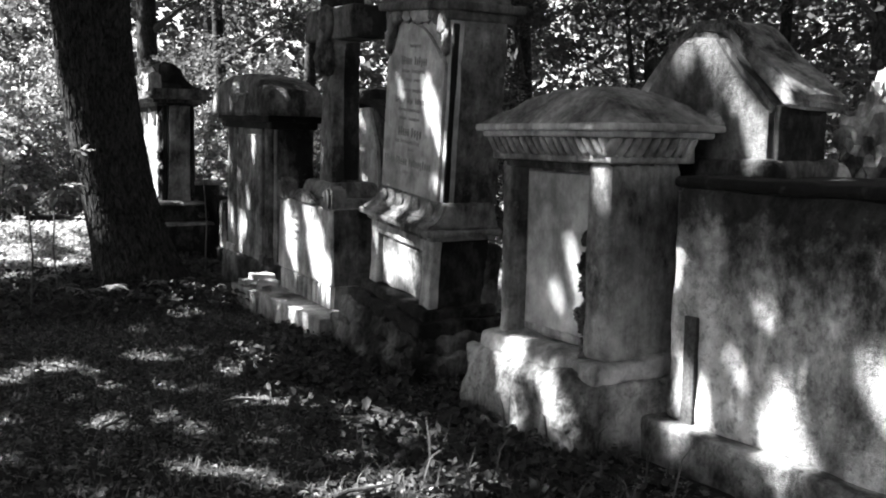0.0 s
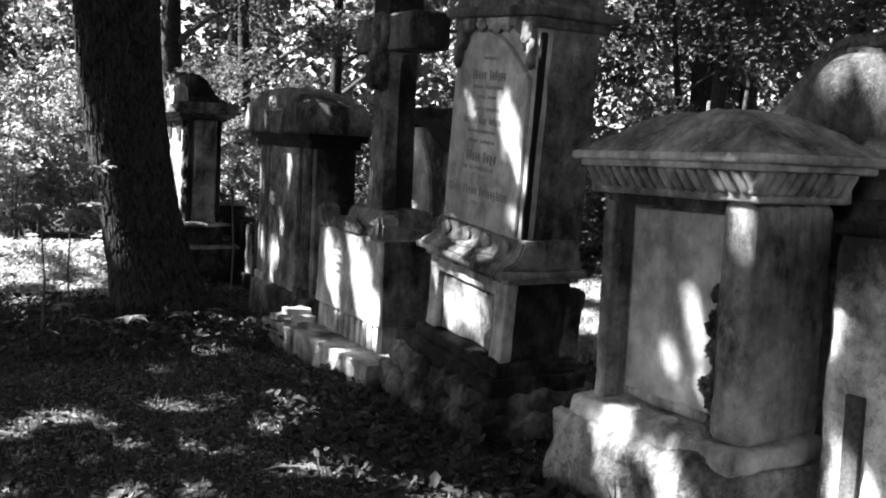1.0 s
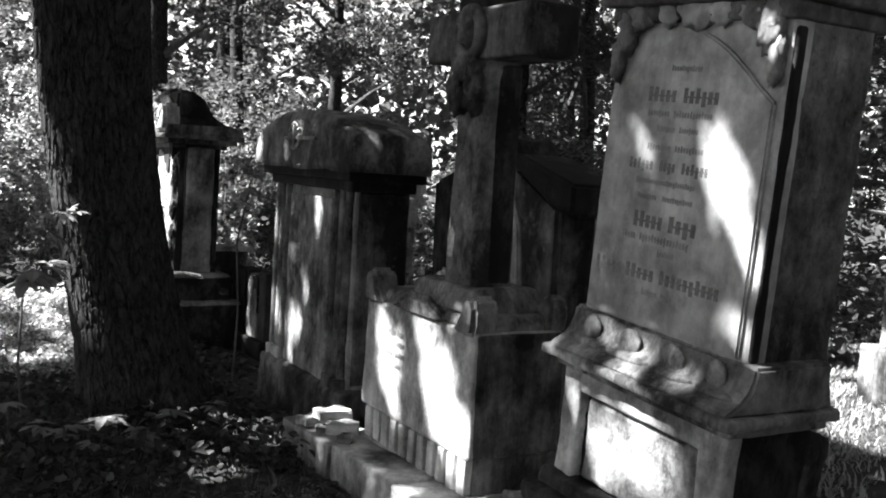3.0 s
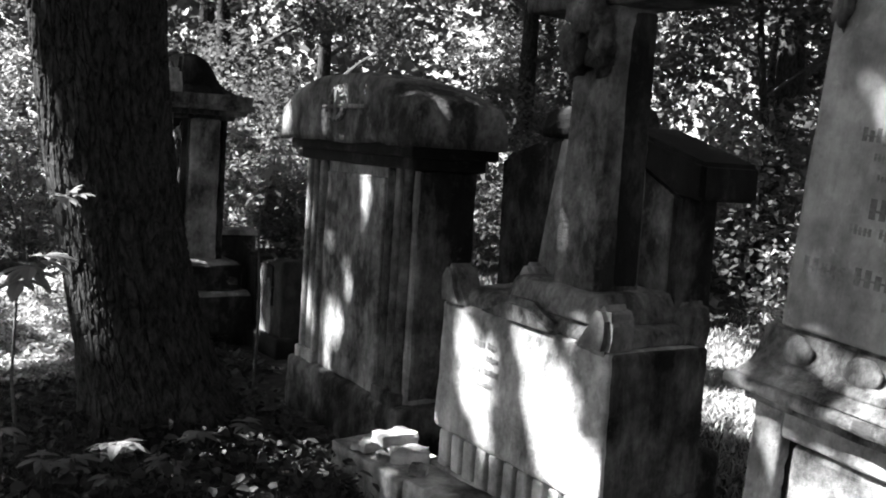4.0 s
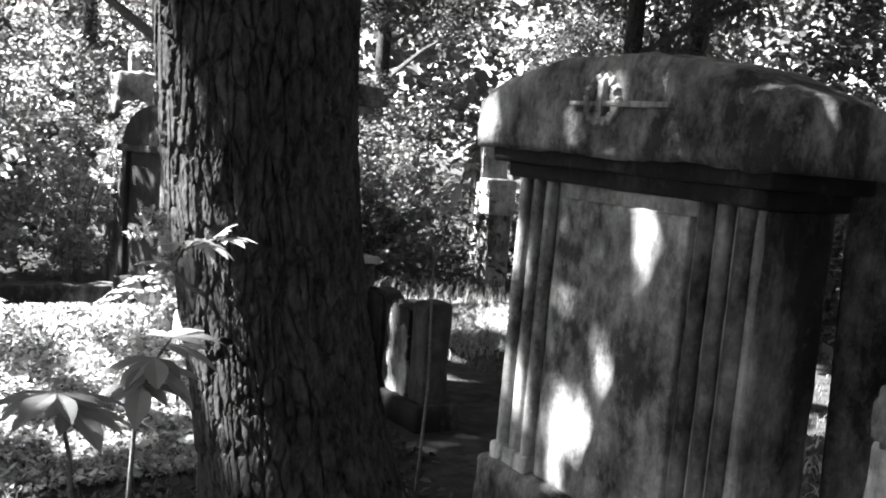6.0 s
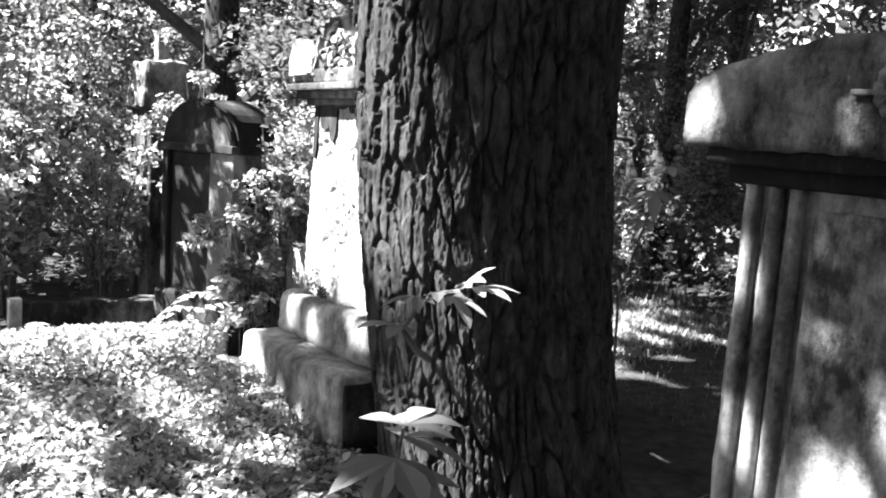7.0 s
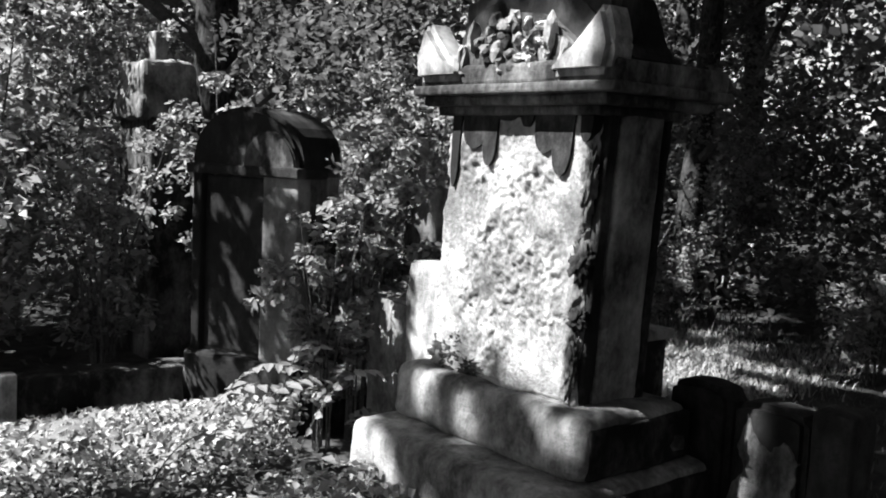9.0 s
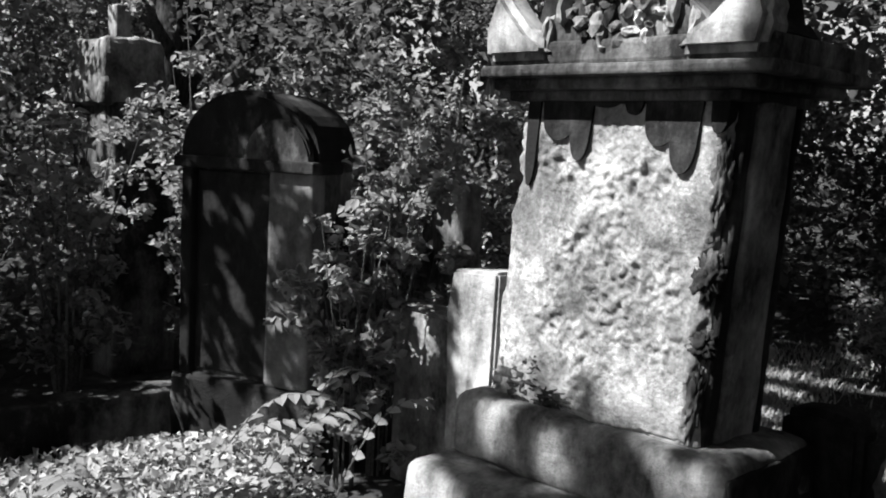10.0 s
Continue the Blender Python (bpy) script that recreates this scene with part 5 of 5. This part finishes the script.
for x, y, h, r, c, n, ln in (
    (10.3, 17.25, 9, 0.18, 24, 8000, (0.005, 0)), (12.1, 13.4, 9, 0.25, 24, 8000, (0.03, 0)), (11.85, 13.3, 7, 0.075, 10, 3000, (-0.07, 0.04)), (10.7, 11.2, 8, 0.06, 16, 5000, (0.06, -0.03)),
    (13.6, 20.05, 9, 0.24, 24, 8000, (0.01, 0)), (4.2, 18.6, 9, 0.24, 22, 7000, (0, 0)), (9.6, 10.2, 8, 0.12, 20, 7000, (-0.04, 0.02)),
    (6.2, 20.5, 9, 0.16, 26, 9000, (0, 0)), (12.5, 18.0, 10, 0.18, 26, 9000, (0, 0)), (13.5, 13.5, 10, 0.2, 26, 9000, (0, 0)), (12.2, 8.2, 9, 0.18, 24, 8000, (0, 0)),
    (11.5, 5.2, 9, 0.18, 24, 8000, (0, 0)), (1.2, 22.0, 9, 0.18, 26, 9000, (0, 0)), (-3.6, 26.5, 9, 0.16, 22, 8000, (0, 0)), (9.5, 23.5, 10, 0.18, 26, 9000, (0, 0)),
    (14.5, 22.0, 10, 0.2, 26, 9000, (0, 0)), (4.2, 25.0, 10, 0.2, 26, 9000, (0, 0)), (15.5, 9.5, 10, 0.2, 26, 9000, (0, 0)), (13.6, 14.9, 7, 0.07, 16, 5000, (0.05, 0.0)), (9.2, 6.6, 8, 0.12, 26, 9000, (0, 0)), (10.4, 8.9, 8, 0.10, 24, 8000, (0, 0)), (8.4, 4.4, 8, 0.12, 26, 9000, (0, 0))):
    far_tree(x, y, h, r, c, n, ln, low=0.45 if 9 < x < 12.5 and 10 < y < 13.6 else 0.16)
# unseen trees, added behind the camera to block low light from the sky
for x, y in ((-6.5, -5.0), (-2.0, -7.5), (3.0, -6.5), (7.5, -4.0), (-9.5, 1.0), (-10.0, 9.0), (-9.0, 15.0), (12.0, -1.0), (0.5, -10.0)):
    far_tree(x, y, 8.0, 0.17, 22, 6600, low=0.14)
for x, y, h, w, n in (
    (0.9, 18.0, 3.4, 1.3, 5200), (2.0, 18.9, 3.6, 1.3, 5200), (-0.6, 18.6, 3.2, 1.3, 4200), (1.7, 17.0, 2.6, 0.8, 1600), (4.3, 16.6, 2.6, 0.9, 3400), (5.2, 18.0, 2.4, 1.1, 3800),
    (3.9, 20.2, 3.6, 1.4, 5200), (6.8, 19.0, 2.2, 1.2, 4200), (8.2, 20.8, 3.0, 1.4, 4600), (10.6, 17.0, 2.6, 1.3, 4600), (11.2, 14.2, 2.4, 1.2, 4200), (9.9, 11.0, 1.6, 0.9, 3000),
    (3.45, 16.75, 2.9, 0.5, 1500), (11.5, 9.8, 2.4, 1.3, 4600), (10.4, 7.6, 2.4, 1.3, 4600), (9.6, 5.4, 2.4, 1.2, 4200), (8.6, 3.4, 2.2, 1.1, 4000), (13.6, 15.2, 3.0, 1.2, 4000), (4.0, 15.4, 1.5, 0.5, 1600), (3.02, 14.55, 1.5, 0.32, 1100), (3.30, 14.62, 1.9, 0.35, 1100), (8.1, 13.7, 1.0, 0.5, 1200), (6.5, 17.5, 1.8, 0.8, 3000), (8.9, 17.0, 2.0, 0.7, 2600), (8.5, 16.0, 1.05, 0.45, 1400), (3.78, 14.95, 1.9, 0.45, 2200), (4.4, 15.4, 2.3, 0.6, 2600), (2.45, 16.6, 2.3, 0.6, 2000), (1.4, 16.3, 1.9, 0.7, 1300)):
    shrub(x, y, h, w, n)


def woods():
    """The woods that close the place all round."""
    n = 105000
    # thickest beyond the graves
    a = np.where(RNG.random(n) < 0.72, RNG.uniform(radians(-25), radians(130), n), RNG.uniform(0, 2 * math.pi, n))
    r = RNG.uniform(24, 34, n)
    z = RNG.uniform(0, 1, n) ** 0.9 * 11
    p = np.stack([5 + r * np.cos(a), 9 + r * np.sin(a), z], 1)
    gap = np.array([noise.noise(Vector(q) * 0.35) for q in p])
    ob = foliage("far_woods", p[gap > -0.16], 0.33, LEAF, up=0.6, slim=0.40, fine=False)
    tagged(ob, "dense far woods in summer leaf", "woods", kind="stuff")


woods()


# ---- herbs, ivy, grass and litter ----
def scatter(n, x0, x1, y0, y1, top, power=1.0, wander=0.0):
    x, y = RNG.uniform(x0, x1, n), RNG.uniform(y0, y1, n)
    if wander:
        # the edges of the patch wander and thin out
        away = np.array([noise.noise_vector(Vector((a * 0.7, b * 0.7, 2.0))) + noise.noise_vector(Vector((a * 2.3, b * 2.3, 7.0))) * 0.4 for a, b in zip(x, y)]) * wander
        x, y = x + away[:, 0] + RNG.normal(0, 0.2, n) * wander, y + away[:, 1] + RNG.normal(0, 0.2, n) * wander
    h = np.array([ground_height(a, b) for a, b in zip(x, y)])
    return np.stack([x, y, h + top * RNG.random(n) ** power], 1)


def stuff(ob, label, category):
    return tagged(ob, label, category, kind="stuff")


p = np.concatenate([scatter(56000, -2.0, 2.75, 11.3, 15.55, 0.32, 0.8), scatter(6000, -2.2, 1.3, 15.5, 16.9, 0.9, 0.8)])
patch = np.array([noise.noise(Vector((q[0] * 0.9, q[1] * 0.9, 0))) for q in p])
low = np.clip((p[:, 1] - 11.3) / 2.4, 0.12, 1) * np.clip((16.1 - p[:, 1]) / 1.4, 0.3, 1)
p[:, 2] *= low
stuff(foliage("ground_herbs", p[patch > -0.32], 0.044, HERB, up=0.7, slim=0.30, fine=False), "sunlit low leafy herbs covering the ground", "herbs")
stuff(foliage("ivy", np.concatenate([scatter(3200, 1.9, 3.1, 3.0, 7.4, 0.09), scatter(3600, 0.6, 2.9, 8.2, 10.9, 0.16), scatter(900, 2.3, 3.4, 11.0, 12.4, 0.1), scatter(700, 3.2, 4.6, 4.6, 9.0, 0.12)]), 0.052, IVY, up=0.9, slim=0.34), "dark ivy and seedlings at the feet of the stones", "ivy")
under = np.concatenate([scatter(16000, 4.4, 15, 16.6, 25, 1.3, 1.2), scatter(15000, 8.8, 15, 2.5, 16.6, 1.2, 1.2), scatter(9000, -4.5, 3.6, 17.4, 24, 1.5, 1.1)])
stuff(foliage("undergrowth", under[open_to_sun(under, 0.0)], 0.10, LEAF, up=0.8, slim=0.32, fine=False), "low leafy undergrowth between the trees", "undergrowth")
# paler blades where the clearings are sunlit: the brightness is in their colour
stuff(blades("dry_grass", np.concatenate([scatter(13000, 5.2, 8.4, 14.0, 16.4, 0.0, wander=0.9), scatter(9000, 6.6, 9.6, 7.6, 10.6, 0.0, wander=0.9), scatter(6500, 4.6, 6.8, 6.8, 10.4, 0.0, wander=0.9), scatter(9000, 9.5, 14.0, 8.5, 12.2, 0.0, wander=0.9)]), 0.07, SUN_GRASS, 0.9, 0.008), "grass of the clearing, its sunlight put into the pale tone", "grass")
stuff(foliage("leaf_litter", np.concatenate([scatter(13000, -2.5, 3.2, 0.5, 11.5, 0.02), scatter(5000, -8, -2.5, -3, 14, 0.012)]), 0.055, LITTER, up=1.6, slim=0.3), "dry fallen leaves on the path", "litter")
stuff(foliage("leaf_crumbs", np.concatenate([scatter(12000, 0.3, 3.2, 2.2, 8.0, 0.015), scatter(6000, -2.5, 1.5, 2.0, 9.0, 0.01)]), 0.03, CRUMB, up=1.2, slim=0.28), "fine dry leaf crumbs and twig bits on the soil", "litter")
stuff(blades("grass", np.concatenate([scatter(26000, -2.5, 2.9, 0.8, 12.0, 0.0), scatter(8000, 5.0, 9.5, 7.5, 17.0, 0.0)]), 0.055, GRASS, 0.8, 0.004), "short trodden grass", "grass")
stuff(blades("tall_grass", np.concatenate([scatter(900, 5.2, 9.5, 15.5, 16.8, 0.0), scatter(70, 1.9, 3.0, 2.5, 4.2, 0.0)]), 0.24, GRASS, 0.5, 0.006), "taller grass at the edge of the clearing", "grass")


def twig(x, y, a, ln):
    bm = bmesh.new()
    pts = [(ln * k, 0.05 * math.sin(k * 5 + a), 0.012 + 0.012 * math.sin(k * 3)) for k in (0, 0.25, 0.5, 0.75, 1)]
    tube(bm, pts, [0.012, 0.011, 0.009, 0.007, 0.003], 6)
    ob = part("fallen_twig", bm, TWIG)
    ob.matrix_basis = pose(x, y, ground_height(x, y) + 0.004, 0, 0, a)
    return tagged(ob, "dry grey twig fallen on the soil", "twig", "fallen twigs")


for x, y, a, ln in ((2.2, 4.6, 40, 0.5), (2.45, 4.5, 130, 0.35), (1.4, 6.2, 10, 0.55), (0.9, 5.0, 70, 0.4), (1.9, 5.3, 160, 0.4), (2.6, 5.0, 95, 0.3), (1.1, 7.2, 30, 0.5), (1.6, 3.6, 20, 0.35), (2.3, 7.9, 60, 0.6), (0.6, 6.5, 120, 0.4)):
    twig(x, y, a, ln)


def palm_leaf(bm, at, aim, size, n=5, droop=0.25):
    """A hand-shaped leaf of n leaflets that spread from one point."""
    at, aim = Vector(at), Vector(aim).normalized()
    side = aim.cross(Vector((0, 0, 1))).normalized()
    up = side.cross(aim)
    for k in range(n):
        a = radians(-75 + 150 * k / (n - 1))
        d = aim * math.cos(a) + side * math.sin(a)
        w = up.cross(d)
        a += 0.16 * math.sin(k * 4.1 + at.x * 50)
        ln = size * (1 - 0.28 * abs(a) / 1.3) * (1 + 0.15 * math.sin(k * 2.7 + at.z * 40))
        prev = None
        for i in range(7):
            u = i / 6
            half = ln * 0.19 * math.sin(math.pi * min(1, u ** 1.35 * 0.97 + 0.02))
            c = at + d * ln * u + Vector((0, 0, -droop * ln * u * u * (1 + 0.6 * math.sin(k * 3.3 + at.y * 30))))
            row = [bm.verts.new(c - w * half + up * half * 0.25), bm.verts.new(c), bm.verts.new(c + w * half + up * half * 0.25)]
            if prev:
                bm.faces.new((prev[0], prev[1], row[1], row[0]))
                bm.faces.new((prev[1], prev[2], row[2], row[1]))
            prev = row


def sprout(x, y, z0, stem, leaves, label):
    t = thing("chestnut_sprout", x, y, z0, label=label, category="plant", group="sprouts")
    bm = bmesh.new()
    tube(bm, stem, [0.010 - 0.006 * k / (len(stem) - 1) for k in range(len(stem))], 6)
    part("stem", bm, TWIG, t)
    for at, aim, size in leaves:
        bm = bmesh.new()
        palm_leaf(bm, at, aim, size)
        part("leaf", bm, BIGLEAF, t)


sprout(1.36, 9.73, -0.02, [(0.27, 0.10, 1.20), (0.16, 0.04, 1.26), (0.08, -0.02, 1.33), (0.10, -0.06, 1.40), (0.20, -0.10, 1.44)],
       [((0.22, -0.11, 1.44), (0.8, -0.45, 0.15), 0.115), ((0.17, -0.09, 1.42), (0.5, -0.8, -0.25), 0.11), ((0.20, -0.10, 1.45), (0.5, -0.3, 0.5), 0.09), ((0.08, -0.08, 1.42), (-0.8, -0.3, 0.1), 0.09), ((0.13, -0.09, 1.43), (0.1, -0.9, 0.3), 0.09), ((0.08, -0.02, 1.34), (-0.9, 0.0, 0.2), 0.12)], "young chestnut shoot with sunlit hand-shaped leaves beside the trunk")
sprout(1.30, 9.50, -0.02, [(0, 0, 0), (-0.04, -0.03, 0.5), (-0.02, -0.02, 0.90), (0.04, 0.05, 1.04), (0.14, 0.18, 1.10)],
       [((0.14, 0.18, 1.10), (0.75, 0.5, 0.15), 0.20), ((0.12, 0.16, 1.08), (0.9, 0.0, -0.05), 0.18), ((0.06, 0.08, 1.06), (-0.6, -0.5, -0.1), 0.20), ((0.0, 0.0, 1.0), (-0.3, -0.9, -0.1), 0.19), ((0.04, 0.05, 1.04), (0.5, -0.8, -0.2), 0.18)], "young chestnut shoot with broad leaves at the tree foot")
sprout(1.00, 9.02, -0.02, [(0, 0, 0), (0.03, 0.02, 0.5), (0.0, 0.0, 0.95), (-0.05, -0.08, 1.14)],
       [((-0.05, -0.08, 1.14), (-0.5, -0.8, 0.05), 0.17), ((-0.03, -0.05, 1.12), (-0.9, 0.1, 0.0), 0.18), ((0.0, -0.02, 1.08), (0.7, -0.6, -0.15), 0.17), ((-0.02, -0.02, 1.10), (0.6, 0.5, 0.1), 0.15)], "young chestnut shoot with drooping broad leaves")
sprout(1.74, 9.30, -0.02, [(0, 0, 0), (0.01, -0.02, 0.10), (0.01, -0.04, 0.17)],
       [((0.01, -0.04, 0.17), (0.2, -0.9, 0.1), 0.19), ((0.0, -0.03, 0.15), (-0.9, -0.2, 0.1), 0.18), ((0.01, -0.03, 0.14), (0.9, 0.2, 0.1), 0.18)], "low broad-leaved seedling by the tree foot")
for x, y, h, a in ((1.50, 9.12, 0.16, 0.3), (1.32, 8.98, 0.24, 1.4), (1.92, 9.02, 0.14, 2.2), (2.15, 9.22, 0.20, 4.0), (1.18, 9.28, 0.30, 5.1), (2.48, 9.36, 0.18, 0.9), (1.62, 8.90, 0.12, 3.1)):
    sprout(x, y, -0.02, [(0, 0, 0), (0.01, -0.01, h * 0.6), (0.0, -0.02, h)],
           [((0, -0.02, h - 0.02 * k), (math.cos(a + 2.1 * k), math.sin(a + 2.1 * k), 0.1), 0.13 + 0.02 * math.sin(a * 3 + k)) for k in range(3)], "low broad-leaved seedling in the shade of the trunk")
sprout(3.02, 10.62, -0.02, [(0, 0, 0), (0.02, -0.02, 0.6), (-0.02, -0.05, 1.2), (0.03, -0.16, 1.62), (0.02, -0.22, 1.74)],
       [((0.02, -0.22, 1.74), (-0.5, -0.8, -0.1), 0.12), ((0.0, -0.18, 1.68), (-0.9, 0.1, 0.1), 0.13), ((0.03, -0.16, 1.64), (-0.6, -0.6, -0.5), 0.12), ((0.03, -0.14, 1.60), (-0.3, 0.9, -0.1), 0.12), ((0.02, -0.12, 1.52), (-0.8, -0.4, -0.2), 0.11), ((0.03, -0.2, 1.72), (0.2, 0.8, 0.3), 0.10)], "young chestnut shoot under the end of the stone lid")


def spray(x, y, heading, reach, height, pairs, size):
    """An arching stem with leaves in two rows."""
    t = thing("leafy_spray", x, y, ground_height(x, y), label="arching leafy stem lit over the herbs", category="plant", group="leafy sprays")
    c, sn = math.cos(radians(heading)), math.sin(radians(heading))
    line = [Vector((c * reach * k ** 1.2, sn * reach * k ** 1.2, height * math.sin(1.75 * k))) for k in [i / 10 for i in range(11)]]
    bm = bmesh.new()
    tube(bm, line, [0.006 - 0.0045 * i / 10 for i in range(11)], 5)
    part("stem", bm, TWIG, t)
    for i in range(pairs):
        k = 0.28 + 0.72 * i / (pairs - 1)
        j = min(9, int(k * 10))
        at = line[j].lerp(line[j + 1], k * 10 - j)
        along = (line[j + 1] - line[j]).normalized()
        side = along.cross(Vector((0, 0, 1))).normalized()
        for f in (-1, 1):
            d = (side * f + along * 0.6 + Vector((0, 0, 0.12 * math.sin(i * 3 + f)))).normalized()
            ln = size * (1 - 0.35 * abs(k - 0.6)) * (1 + 0.15 * math.sin(i * 5 + f * 2))
            bm = bmesh.new()
            up = d.cross(along).normalized()
            up = up if up.z > 0 else -up
            w = up.cross(d)
            prev = None
            for m in range(5):
                u = m / 4
                half = ln * 0.26 * math.sin(math.pi * min(1, 0.06 + u * 0.93) ** 0.8)
                at_u = at + d * ln * u - Vector((0, 0, 0.22 * ln * u * u))
                row = [bm.verts.new(at_u - w * half + up * half * 0.25), bm.verts.new(at_u), bm.verts.new(at_u + w * half + up * half * 0.25)]
                if prev:
                    bm.faces.new((prev[0], prev[1], row[1], row[0]))
                    bm.faces.new((prev[1], prev[2], row[2], row[1]))
                prev = row
            part("leaf", bm, HERB, t)


for x, y, heading, reach, height, pairs, size in (
        (2.05, 14.55, -35, 0.55, 0.50, 8, 0.10), (2.15, 14.25, -15, 0.60, 0.55, 9, 0.10), (2.30, 14.75, -60, 0.60, 0.60, 9, 0.11), (1.85, 14.30, -70, 0.50, 0.40, 7, 0.10),
        (2.50, 14.05, -25, 0.45, 0.62, 8, 0.09), (1.55, 14.75, -100, 0.45, 0.42, 7, 0.10), (2.60, 14.45, -80, 0.40, 0.75, 8, 0.09)):
    spray(x, y, heading, reach, height, pairs, size)
